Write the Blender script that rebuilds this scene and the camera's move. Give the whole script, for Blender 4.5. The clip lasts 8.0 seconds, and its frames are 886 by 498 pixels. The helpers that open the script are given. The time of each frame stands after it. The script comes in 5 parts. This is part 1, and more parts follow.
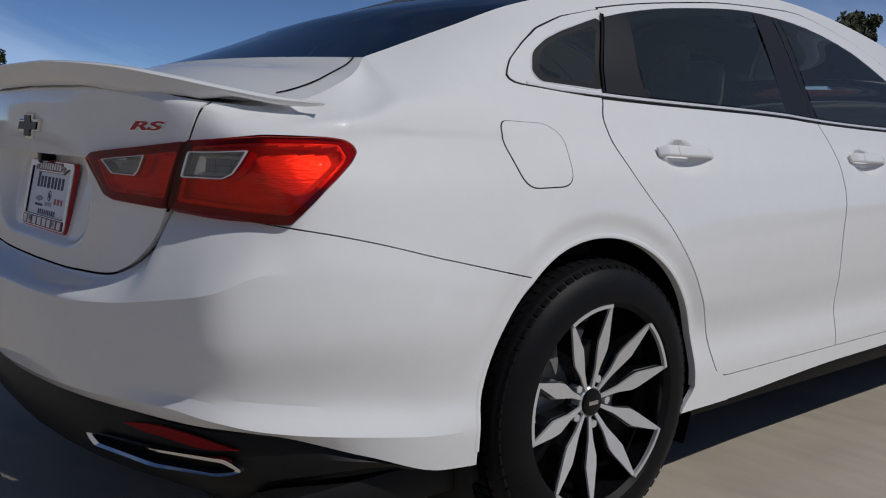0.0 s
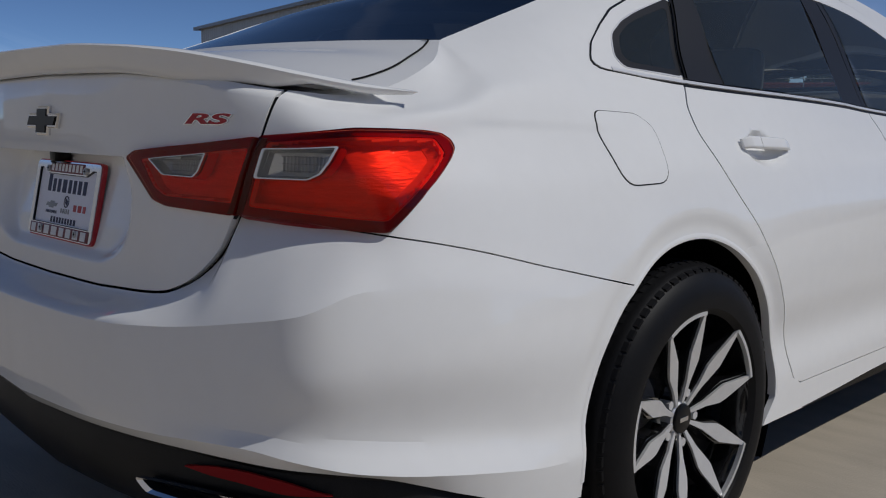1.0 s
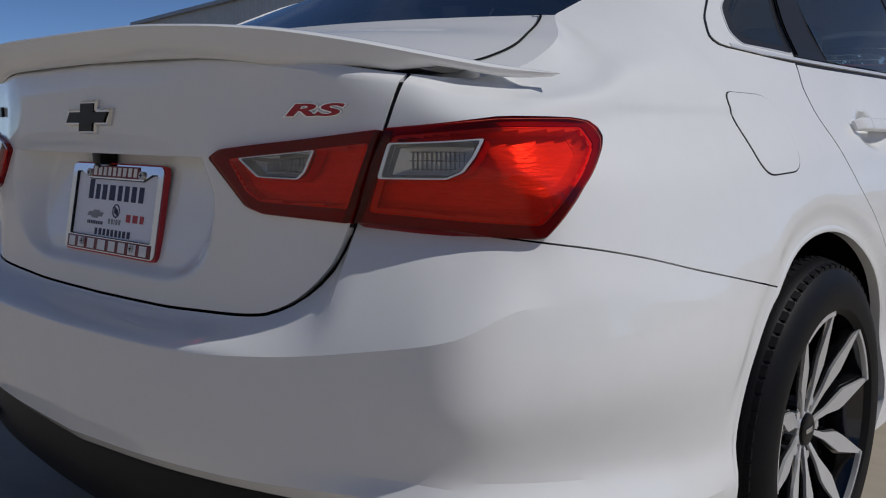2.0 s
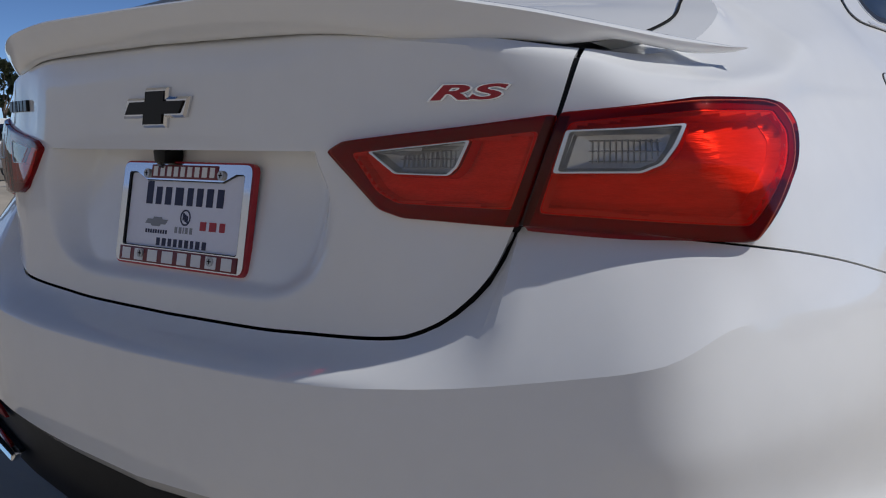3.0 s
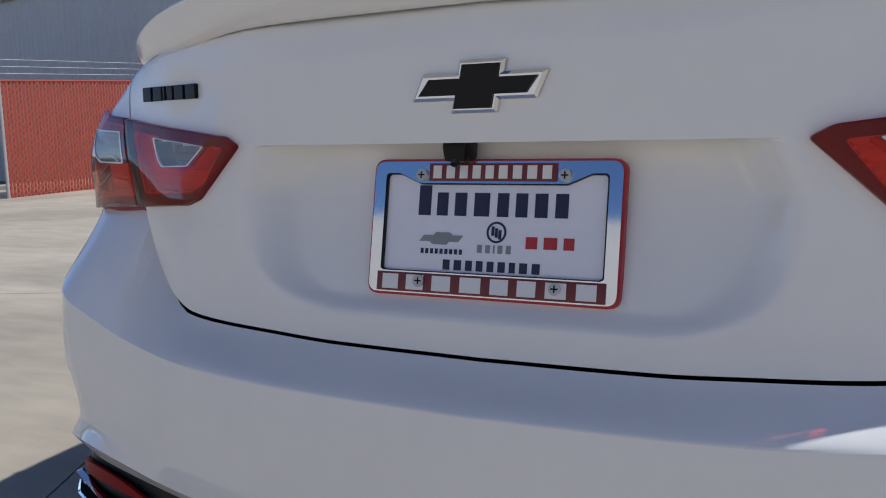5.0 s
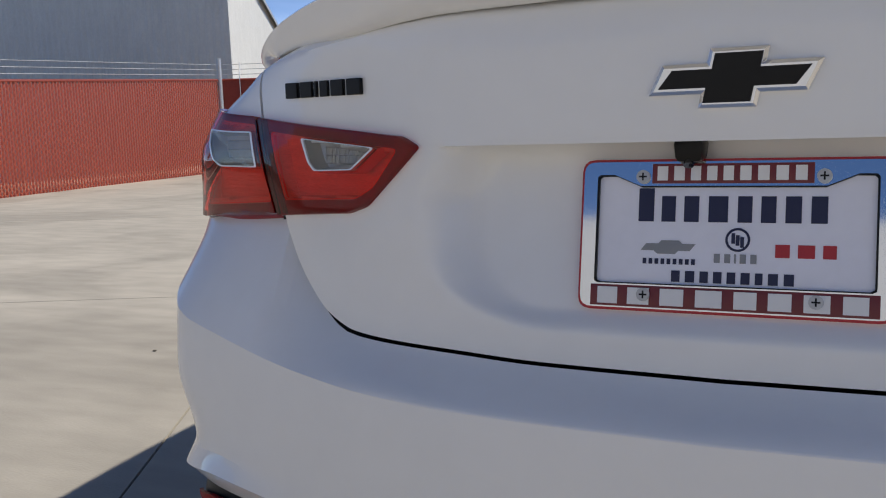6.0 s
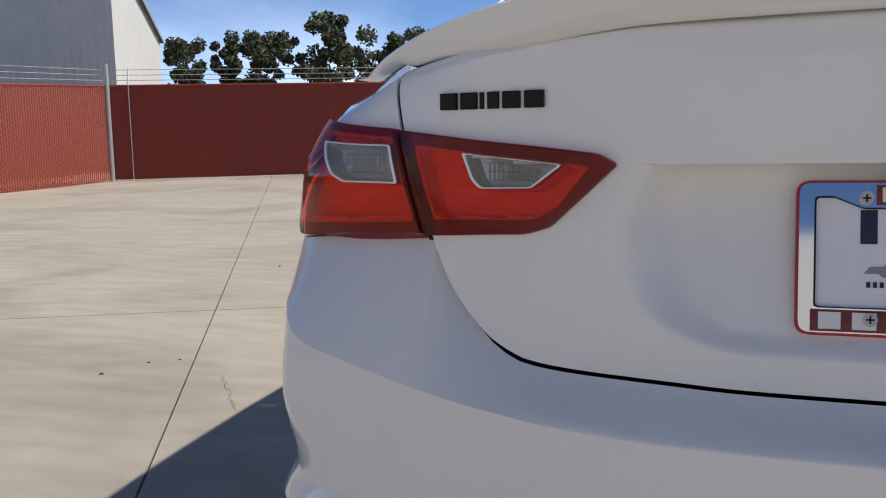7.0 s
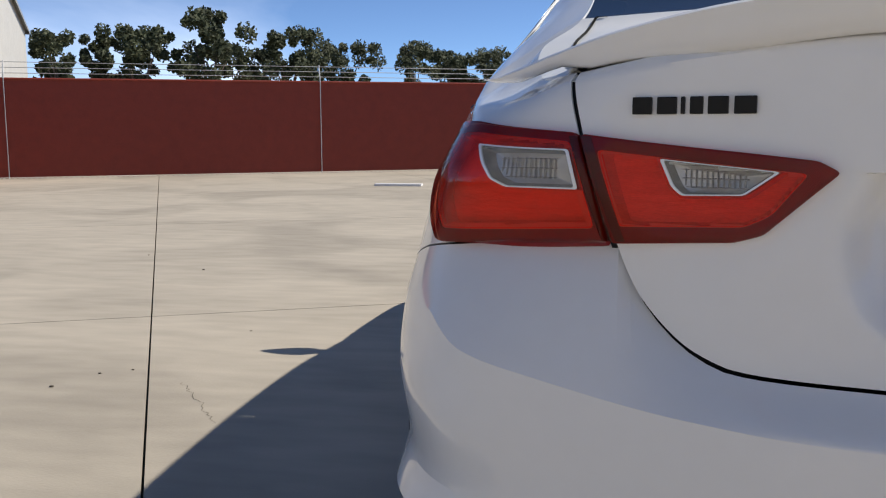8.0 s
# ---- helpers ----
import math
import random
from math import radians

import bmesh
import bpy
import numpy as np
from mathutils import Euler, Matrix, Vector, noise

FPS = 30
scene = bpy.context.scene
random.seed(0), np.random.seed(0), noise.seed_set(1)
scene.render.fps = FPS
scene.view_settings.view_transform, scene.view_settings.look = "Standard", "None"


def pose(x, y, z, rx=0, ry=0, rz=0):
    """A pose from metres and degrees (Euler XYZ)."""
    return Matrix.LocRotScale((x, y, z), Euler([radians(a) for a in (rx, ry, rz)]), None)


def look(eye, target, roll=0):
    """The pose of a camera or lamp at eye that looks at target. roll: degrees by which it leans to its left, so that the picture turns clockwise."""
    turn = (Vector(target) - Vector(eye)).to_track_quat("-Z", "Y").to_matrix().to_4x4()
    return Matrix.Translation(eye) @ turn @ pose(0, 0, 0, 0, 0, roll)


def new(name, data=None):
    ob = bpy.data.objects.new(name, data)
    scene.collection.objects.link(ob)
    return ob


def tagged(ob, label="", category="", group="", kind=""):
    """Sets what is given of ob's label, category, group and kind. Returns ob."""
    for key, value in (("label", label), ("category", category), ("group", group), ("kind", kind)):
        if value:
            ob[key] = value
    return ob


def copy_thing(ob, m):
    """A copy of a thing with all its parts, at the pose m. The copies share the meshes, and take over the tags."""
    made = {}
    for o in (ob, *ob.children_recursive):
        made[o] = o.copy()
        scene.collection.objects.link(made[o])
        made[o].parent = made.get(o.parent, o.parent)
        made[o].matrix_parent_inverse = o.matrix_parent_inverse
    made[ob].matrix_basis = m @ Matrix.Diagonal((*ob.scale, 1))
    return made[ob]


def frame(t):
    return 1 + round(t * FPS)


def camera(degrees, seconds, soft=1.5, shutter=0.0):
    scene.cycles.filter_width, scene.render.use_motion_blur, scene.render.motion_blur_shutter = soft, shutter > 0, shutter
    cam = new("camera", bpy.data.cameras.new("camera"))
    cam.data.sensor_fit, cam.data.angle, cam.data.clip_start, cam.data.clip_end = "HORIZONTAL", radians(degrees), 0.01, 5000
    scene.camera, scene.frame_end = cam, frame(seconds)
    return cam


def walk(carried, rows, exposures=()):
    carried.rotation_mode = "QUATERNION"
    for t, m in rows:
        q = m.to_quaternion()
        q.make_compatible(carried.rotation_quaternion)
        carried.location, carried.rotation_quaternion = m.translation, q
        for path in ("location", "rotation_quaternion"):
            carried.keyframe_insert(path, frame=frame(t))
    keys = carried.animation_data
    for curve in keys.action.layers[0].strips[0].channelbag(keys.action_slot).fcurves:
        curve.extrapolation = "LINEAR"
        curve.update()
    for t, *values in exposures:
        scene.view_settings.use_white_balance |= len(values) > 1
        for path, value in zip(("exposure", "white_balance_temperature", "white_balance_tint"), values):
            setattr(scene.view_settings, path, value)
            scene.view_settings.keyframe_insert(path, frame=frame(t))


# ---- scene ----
cam = camera(51.1, 8.0, soft=1.1)
PATH = [
    (0, (2.282, -0.713, 0.976), (0.766, 0.564, 0.712), 1.2),
    (0.5, (2.086, -0.754, 0.97), (0.607, 0.567, 0.703), 0.9),
    (1, (1.906, -0.795, 0.962), (0.492, 0.593, 0.692), 0.7),
    (1.5, (1.721, -0.824, 0.955), (0.366, 0.622, 0.677), 0.2),
    (1.7, (1.647, -0.832, 0.958), (0.3, 0.618, 0.674), -0.2),
    (2.8, (1.252, -0.875, 0.939), (0.011, 0.667, 0.652), -1.0),
    (3, (1.18, -0.876, 0.936), (-0.045, 0.68, 0.653), -1.1),
    (3.5, (1.001, -0.907, 0.939), (-0.157, 0.697, 0.649), -1.2),
    (4, (0.845, -0.918, 0.935), (-0.264, 0.72, 0.642), -1.2),
    (4.5, (0.657, -0.948, 0.916), (-0.372, 0.745, 0.644), -0.9),
    (4.7, (0.56, -0.965, 0.922), (-0.405, 0.764, 0.641), -1.2),
    (5.8, (0.22, -1.0, 0.914), (-0.666, 0.774, 0.652), -1.9),
    (6, (0.135, -1.008, 0.929), (-0.705, 0.785, 0.646), -2.1),
    (6.5, (-0.047, -1.033, 0.94), (-0.81, 0.794, 0.654), -2.0),
    (7, (-0.221, -1.063, 0.942), (-0.821, 0.826, 0.676), -1.2),
    (7.5, (-0.408, -1.083, 0.945), (-0.846, 0.85, 0.679), -0.5),
    (8, (-0.595, -1.101, 0.948), (-0.936, 0.852, 0.682), -0.2),
]
walk(cam, [(t, look(eye, target, roll)) for t, eye, target, roll in PATH], exposures=[(0.0, -0.72, 6180, 10), (1.5, -0.68, 6180, 10), (3.0, -0.40, 6080, 10), (3.5, -0.28, 6030, 10), (4.5, 0.20, 6030, 9), (6.0, 0.38, 6280, 8.5), (6.5, 0.40, 6400, 8.5), (8.0, 0.44, 6620, 8.5)])

# ---- sky and sun ----
SUN_TO = Vector((0.82, 0.44, 1.0)).normalized()
world = bpy.data.worlds.new("sky")
scene.world = world
world.use_nodes = True
wn = world.node_tree.nodes
sky = wn.new("ShaderNodeTexSky")
sky.sky_type, sky.sun_disc = "NISHITA", False
sky.sun_elevation, sky.sun_rotation = math.asin(SUN_TO.z), math.atan2(SUN_TO.x, SUN_TO.y)
sky.air_density, sky.dust_density, sky.ozone_density = 0.8, 0.0, 6.0
sky.altitude = 5000.0
wn["Background"].inputs["Strength"].default_value = 0.15
# thin high cloud spread over the whole sky
wl = world.node_tree.links
wco, wmap, wnoise, wrng, whsv, wmix = (wn.new("ShaderNode" + k) for k in ("TexCoord", "Mapping", "TexNoise", "MapRange", "HueSaturation", "MixRGB"))
wmap.inputs["Scale"].default_value = (1.0, 1.6, 3.5)
wnoise.inputs["Scale"].default_value, wnoise.inputs["Detail"].default_value, wnoise.inputs["Distortion"].default_value = 1.9, 9.0, 0.6
wrng.inputs["From Min"].default_value, wrng.inputs["From Max"].default_value = 0.50, 0.82
wrng.inputs["To Min"].default_value, wrng.inputs["To Max"].default_value = 0.0, 0.55
whsv.inputs["Saturation"].default_value, whsv.inputs["Value"].default_value = 0.40, 2.0
wl.new(wco.outputs["Generated"], wmap.inputs["Vector"])
wl.new(wmap.outputs[0], wnoise.inputs["Vector"])
wl.new(wnoise.outputs[0], wrng.inputs["Value"])
wsky = wn.new("ShaderNodeHueSaturation")
wsky.inputs["Saturation"].default_value, wsky.inputs["Value"].default_value = 0.98, 0.72
wl.new(sky.outputs[0], wsky.inputs["Color"])
wl.new(wsky.outputs[0], whsv.inputs["Color"])
wl.new(wrng.outputs[0], wmix.inputs[0])
wl.new(wsky.outputs[0], wmix.inputs[1])
wl.new(whsv.outputs[0], wmix.inputs[2])
wl.new(wmix.outputs[0], wn["Background"].inputs["Color"])
sun = new("sun", bpy.data.lights.new("sun", "SUN"))
sun.data.energy, sun.data.angle, sun.data.color = 3.4, radians(0.53), (1.0, 0.95, 0.87)
sun.matrix_world = look(SUN_TO * 60, (0, 0, 0))


# ---- materials ----
def mat(name, color, rough=0.5, metal=0.0, coat=0.0, vary=0.0, scale=8.0, bump=0.0, bump_scale=60.0, stretch=(1, 1, 1), coat_rough=0.03):
    """A surface with two scales of colour variation and a fine relief."""
    m = bpy.data.materials.new(name)
    m.use_nodes = True
    nt = m.node_tree
    b = nt.nodes["Principled BSDF"]
    b.inputs["Base Color"].default_value = (*color, 1)
    b.inputs["Roughness"].default_value, b.inputs["Metallic"].default_value = rough, metal
    b.inputs["Coat Weight"].default_value, b.inputs["Coat Roughness"].default_value = coat, coat_rough
    if vary or bump:
        co = nt.nodes.new("ShaderNodeTexCoord")
        mp = nt.nodes.new("ShaderNodeMapping")
        mp.inputs["Scale"].default_value = stretch
        nt.links.new(co.outputs["Object"], mp.inputs["Vector"])
    if vary:
        big, fine = nt.nodes.new("ShaderNodeTexNoise"), nt.nodes.new("ShaderNodeTexNoise")
        big.inputs["Scale"].default_value, fine.inputs["Scale"].default_value = scale, scale * 9
        big.inputs["Detail"].default_value = 6
        add = nt.nodes.new("ShaderNodeMath")
        add.operation = "ADD"
        rng = nt.nodes.new("ShaderNodeMapRange")
        rng.inputs["From Min"].default_value, rng.inputs["From Max"].default_value = 0.7, 1.3
        rng.inputs["To Min"].default_value, rng.inputs["To Max"].default_value = 1 - vary, 1 + vary
        hsv = nt.nodes.new("ShaderNodeHueSaturation")
        hsv.inputs["Color"].default_value = (*color, 1)
        for n in (big, fine):
            nt.links.new(mp.outputs[0], n.inputs["Vector"])
        nt.links.new(big.outputs[0], add.inputs[0])
        nt.links.new(fine.outputs[0], add.inputs[1])
        nt.links.new(add.outputs[0], rng.inputs["Value"])
        nt.links.new(rng.outputs[0], hsv.inputs["Value"])
        nt.links.new(hsv.outputs[0], b.inputs["Base Color"])
    if bump:
        tex = nt.nodes.new("ShaderNodeTexNoise")
        tex.inputs["Scale"].default_value, tex.inputs["Detail"].default_value = bump_scale, 5
        bp = nt.nodes.new("ShaderNodeBump")
        bp.inputs["Strength"].default_value, bp.inputs["Distance"].default_value = bump, 0.004
        nt.links.new(mp.outputs[0], tex.inputs["Vector"])
        nt.links.new(tex.outputs[0], bp.inputs["Height"])
        nt.links.new(bp.outputs[0], b.inputs["Normal"])
    return m


def clear(name, tint, rough=0.02, ior=1.5, haze=0.0):
    """A thin tinted pane with a painted pale haze: what lies behind shows through, and the sky is mirrored by Fresnel.
    """
    m = bpy.data.materials.new(name)
    m.use_nodes = True
    nt = m.node_tree
    nt.nodes.remove(nt.nodes["Principled BSDF"])
    tr, gl, mix, fr = (nt.nodes.new("ShaderNode" + k) for k in ("BsdfTransparent", "BsdfGlossy", "MixShader", "Fresnel"))
    tr.inputs["Color"].default_value = (*tint, 1)
    gl.inputs["Roughness"].default_value = rough
    fr.inputs["IOR"].default_value = ior
    nt.links.new(fr.outputs[0], mix.inputs[0])
    nt.links.new(tr.outputs[0], mix.inputs[1])
    # pale diffuse veil mixed in, standing for the light inside the cabin
    if haze:
        film, both = nt.nodes.new("ShaderNodeBsdfDiffuse"), nt.nodes.new("ShaderNodeMixShader")
        film.inputs["Color"].default_value = (0.66, 0.76, 0.74, 1)
        both.inputs[0].default_value = haze
        nt.links.new(tr.outputs[0], both.inputs[1])
        nt.links.new(film.outputs[0], both.inputs[2])
        nt.links.new(both.outputs[0], mix.inputs[1])
    nt.links.new(gl.outputs[0], mix.inputs[2])
    nt.links.new(mix.outputs[0], nt.nodes["Material Output"].inputs["Surface"])
    return m


PAINT = mat("white_paint", (0.84, 0.84, 0.83), 0.7, 0.0, 1.0, vary=0.012, scale=3.0, coat_rough=0.015)
PAINT.node_tree.nodes["Principled BSDF"].inputs["Specular IOR Level"].default_value = 0.1
BLACK = mat("black_plastic", (0.007, 0.007, 0.0075), 0.5, vary=0.2, scale=30, bump=0.1, bump_scale=400)
BLACK.node_tree.nodes["Principled BSDF"].inputs["Specular IOR Level"].default_value = 0.25
PILLAR = mat("pillar_film", (0.010, 0.010, 0.012), 0.4, vary=0.05)
PILLAR.node_tree.nodes["Principled BSDF"].inputs["Specular IOR Level"].default_value = 0.3
# near-black colour painted in for the shade inside gaps and hollows
CAVITY_SHADE = mat("cavity_shade", (0.006, 0.006, 0.006), 0.9)
GLOSS_BLACK = mat("gloss_black", (0.006, 0.006, 0.007), 0.12, coat=1.0)
CHROME = mat("chrome", (0.72, 0.72, 0.73), 0.06, 1.0)
TRIM = mat("satin_trim", (0.78, 0.78, 0.79), 0.3, 0.35)
SATIN = mat("machined_alloy", (0.70, 0.70, 0.70), 0.35, 0.45, vary=0.05, scale=40)
RUBBER = mat("tyre_rubber", (0.007, 0.007, 0.008), 0.5, vary=0.2, scale=20, bump=0.08, bump_scale=500)
RUBBER.node_tree.nodes["Principled BSDF"].inputs["Specular IOR Level"].default_value = 0.15
RED_DEEP = mat("lamp_maroon", (0.24, 0.012, 0.014), 0.4)
RED_LAMP = mat("lamp_red", (0.95, 0.026, 0.011), 0.35, vary=0.22, scale=9, stretch=(1, 1, 4), bump=0.25, bump_scale=30)
RED_PIPE = mat("lamp_light_guide", (1.0, 0.30, 0.24), 0.25)
LAMP_BOWL = mat("lamp_bowl", (0.95, 0.80, 0.76), 0.25, 0.10, vary=0.10, scale=20, stretch=(1, 1, 5), bump=0.5, bump_scale=45)
LAMP_DARK = mat("lamp_dark_bezel", (0.05, 0.012, 0.013), 0.35)
for red in (RED_DEEP, RED_LAMP):
    red.node_tree.nodes["Principled BSDF"].inputs["Specular IOR Level"].default_value = 0.05
LENS = clear("red_lamp_lens", (1.0, 0.17, 0.085), 0.0, 1.42)
CLEAR = clear("clear_lens", (0.93, 0.93, 0.92))
REFLECT = mat("ribbed_reflector", (0.78, 0.76, 0.73), 0.25, 0.45, vary=0.1, scale=60)
TINT = clear("tinted_glass", (0.70, 0.76, 0.74), 0.0, 1.5, 0.035)
BACKTINT = clear("rear_glass_tint", (0.16, 0.17, 0.18), 0.0, 1.52)
SEAT = mat("seat_cloth", (0.13, 0.13, 0.132), 0.85, vary=0.2, scale=30)
PLATE_WHITE = mat("plate_white", (0.80, 0.81, 0.90), 0.45, vary=0.02)
NAVY = mat("navy_print", (0.012, 0.016, 0.06), 0.5)
RED_PRINT = mat("red_print", (0.42, 0.02, 0.03), 0.4)
DARK_RED_PRINT = mat("maroon_print", (0.16, 0.02, 0.025), 0.4)
GREY_PRINT = mat("grey_print", (0.25, 0.26, 0.28), 0.4)
WHITE_PRINT = mat("white_print", (0.78, 0.78, 0.78), 0.45)
CONCRETE = mat("concrete", (0.430, 0.376, 0.300), 0.85, vary=0.13, scale=0.7, bump=0.3, bump_scale=120, stretch=(0.45, 1.4, 1))
# wide stains and worn patches over the slabs
cn, cl = CONCRETE.node_tree.nodes, CONCRETE.node_tree.links
stain, edge_fade, worn = cn.new("ShaderNodeTexNoise"), cn.new("ShaderNodeMapRange"), cn.new("ShaderNodeMixRGB")
stain.inputs["Scale"].default_value, stain.inputs["Detail"].default_value, stain.inputs["Distortion"].default_value = 0.55, 9.0, 0.8
edge_fade.inputs["From Min"].default_value, edge_fade.inputs["From Max"].default_value = 0.47, 0.62
edge_fade.inputs["To Min"].default_value, edge_fade.inputs["To Max"].default_value = 1.06, 0.84
worn.blend_type = "MULTIPLY"
worn.inputs[0].default_value = 1.0
cl.new(cn["Texture Coordinate"].outputs["Object"], stain.inputs["Vector"])
cl.new(stain.outputs[0], edge_fade.inputs["Value"])
cl.new(cn["Hue/Saturation/Value"].outputs[0], worn.inputs[1])
cl.new(edge_fade.outputs[0], worn.inputs[2])
cl.new(worn.outputs[0], cn["Principled BSDF"].inputs["Base Color"])
JOINT = mat("joint_filler", (0.10, 0.085, 0.065), 0.95, vary=0.2)
# coated wire with its sunlit brightness put into the colour
WIRE_RED_LIT = mat("coated_wire_lit", (0.54, 0.12, 0.055), 0.45, vary=0.1)
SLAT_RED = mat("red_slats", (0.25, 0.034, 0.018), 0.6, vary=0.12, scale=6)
GALV = mat("galvanised_steel", (0.5, 0.5, 0.5), 0.45, 0.6, vary=0.1, scale=15)
METAL_WALL = mat("painted_sheet_metal", (0.62, 0.595, 0.545), 0.55, vary=0.06, scale=1.5)
ROOF = mat("roof_sheet", (0.35, 0.35, 0.35), 0.5, vary=0.1)
BARK = mat("bark", (0.16, 0.12, 0.09), 0.9, vary=0.3, scale=6)
BADGE_BLACK = mat("satin_black", (0.004, 0.004, 0.0045), 0.3)
BADGE_BLACK.node_tree.nodes["Principled BSDF"].inputs["Specular IOR Level"].default_value = 0.25
LEAF = mat("foliage", (0.066, 0.076, 0.030), 0.7, vary=0.5, scale=1.2)


# ---- helpers ----
def part(name, bm, material, parent=None, label="", smooth=True, angle=32, kind="", category=""):
    """Links a bmesh as one mesh object, under a thing if one is given."""
    me = bpy.data.meshes.new(name)
    bm.normal_update()
    bm.to_mesh(me)
    bm.free()
    if smooth:
        me.shade_smooth()
        me.set_sharp_from_angle(angle=radians(angle))
    me.materials.append(material)
    ob = new(name, me)
    if parent is not None:
        ob.parent = parent
    return tagged(ob, label, category, "", kind)


def empty(name, label, category, group="", at=(0, 0, 0)):
    ob = new(name)
    ob.location = at
    return tagged(ob, label, category, group)


def box(lo, hi, bevel=0.0):
    bm = bmesh.new()
    bmesh.ops.create_cube(bm, size=1.0)
    for v in bm.verts:
        v.co = Vector([lo[k] + (v.co[k] + 0.5) * (hi[k] - lo[k]) for k in range(3)])
    if bevel:
        bmesh.ops.bevel(bm, geom=bm.edges[:], offset=bevel, segments=2, affect="EDGES", profile=0.6)
    return bm


def grid(points, flip=False):
    """A sheet from rows of points."""
    bm = bmesh.new()
    vs = [[bm.verts.new(p) for p in row] for row in points]
    for a, b in zip(vs[:-1], vs[1:]):
        for k in range(len(a) - 1):
            q = (a[k], a[k + 1], b[k + 1], b[k])
            f = [v for n, v in enumerate(q) if (v.co - q[n - 1].co).length > 1e-6]
            if len(f) > 2:
                bm.faces.new(f[::-1] if flip else f)
    return bm


def tube(a, b, r, n=8):
    """A round bar from a to b."""
    a, b = Vector(a), Vector(b)
    bm = bmesh.new()
    bmesh.ops.create_cone(bm, cap_ends=True, segments=n, radius1=r, radius2=r, depth=(b - a).length)
    bmesh.ops.transform(bm, verts=bm.verts[:], matrix=Matrix.Translation((a + b) / 2) @ (b - a).to_track_quat("Z", "Y").to_matrix().to_4x4())
    return bm


def lathe(profile, n, axis_x=True):
    """Turns (offset, radius) pairs round the x axis."""
    rows = []
    for k in range(n + 1):
        a = 2 * math.pi * (k % n) / n
        rows.append([(o, r * math.cos(a), r * math.sin(a)) for o, r in profile])
    bm = grid(rows, True)
    bmesh.ops.remove_doubles(bm, verts=bm.verts[:], dist=1e-6)
    return bm


def spline(xs, ys):
    """A smooth curve through knots, without overshoot."""
    xs, ys = np.array(xs, float), np.array(ys, float)
    h, dl = np.diff(xs), np.diff(ys) / np.diff(xs)
    m = np.zeros(len(xs))
    m[0], m[-1] = dl[0], dl[-1]
    for k in range(1, len(xs) - 1):
        if dl[k - 1] * dl[k] > 0:
            w1, w2 = 2 * h[k] + h[k - 1], h[k] + 2 * h[k - 1]
            m[k] = (w1 + w2) / (w1 / dl[k - 1] + w2 / dl[k])

    def value(x):
        k = min(max(int(np.searchsorted(xs, x)) - 1, 0), len(xs) - 2)
        t = min(max((x - xs[k]) / h[k], 0.0), 1.0)
        a, b = ys[k], ys[k + 1]
        return float((2 * t**3 - 3 * t**2 + 1) * a + (t**3 - 2 * t**2 + t) * h[k] * m[k] + (3 * t**2 - 2 * t**3) * b + (t**3 - t**2) * h[k] * m[k + 1])

    return value


def ramp(a, b, x):
    """A smooth step from 0 at a to 1 at b."""
    t = min(max((x - a) / (b - a), 0.0), 1.0)
    return t * t * (3 - 2 * t)


# ---- the car's skin ----
# The plan is a rear line, a corner arc of radius 0.45 and a straight flank; s runs along it from the middle of the tail.
# Each body line has a height and an outward offset at these stations of s.
STATIONS = (0, .3, .48, .66, .745, .833, 1.01, 1.187, 1.42, 1.66, 2.1, 2.8, 4.0, 4.6, 5.1)
LINE_Z = (
    (0.392, 0.404, 0.411, 0.415, 0.414, 0.402, 0.345, 0.288, 0.275, 0.26, 0.262, 0.285, 0.29, 0.29, 0.29),
    (0.415, 0.426, 0.434, 0.447, 0.434, 0.414, 0.387, 0.364, 0.355, 0.35, 0.35, 0.355, 0.36, 0.36, 0.36),
    (0.455, 0.462, 0.467, 0.475, 0.472, 0.465, 0.453, 0.432, 0.43, 0.45, 0.45, 0.45, 0.45, 0.45, 0.45),
    (0.55, 0.55, 0.555, 0.57, 0.575, 0.58, 0.58, 0.57, 0.56, 0.56, 0.56, 0.56, 0.56, 0.56, 0.56),
    (0.606, 0.609, 0.620, 0.648, 0.667, 0.702, 0.69, 0.66, 0.61, 0.59, 0.64, 0.65, 0.65, 0.65, 0.65),
    (0.648, 0.655, 0.685, 0.806, 0.797, 0.788, 0.757, 0.715, 0.66, 0.72, 0.74, 0.74, 0.74, 0.74, 0.74),
    (0.8, 0.8, 0.82, 0.87, 0.87, 0.87, 0.86, 0.85, 0.85, 0.86, 0.86, 0.86, 0.86, 0.85, 0.83),
    (0.96, 0.96, 0.96, 0.945, 0.945, 0.945, 0.942, 0.955, 0.965, 0.965, 0.96, 0.95, 0.94, 0.91, 0.88),
    (1.046, 1.042, 1.024, 1, 0.98, 0.97, 0.978, 1.02, 1.045, 1.045, 1.035, 1.005, 0.975, 0.94, 0.905),
    (1.05, 1.046, 1.028, 1.004, 0.988, 0.985, 1.003, 1.055, 1.105, 1.12, 1.125, 1.115, 1.03, 0.955, 0.915),
    (1.054, 1.05, 1.032, 1.008, 0.997, 1, 1.032, 1.088, 1.155, 1.205, 1.25, 1.26, 1.09, 0.965, 0.922),
    (1.058, 1.054, 1.036, 1.012, 1.006, 1.018, 1.066, 1.118, 1.196, 1.278, 1.368, 1.41, 1.16, 0.975, 0.93),
)
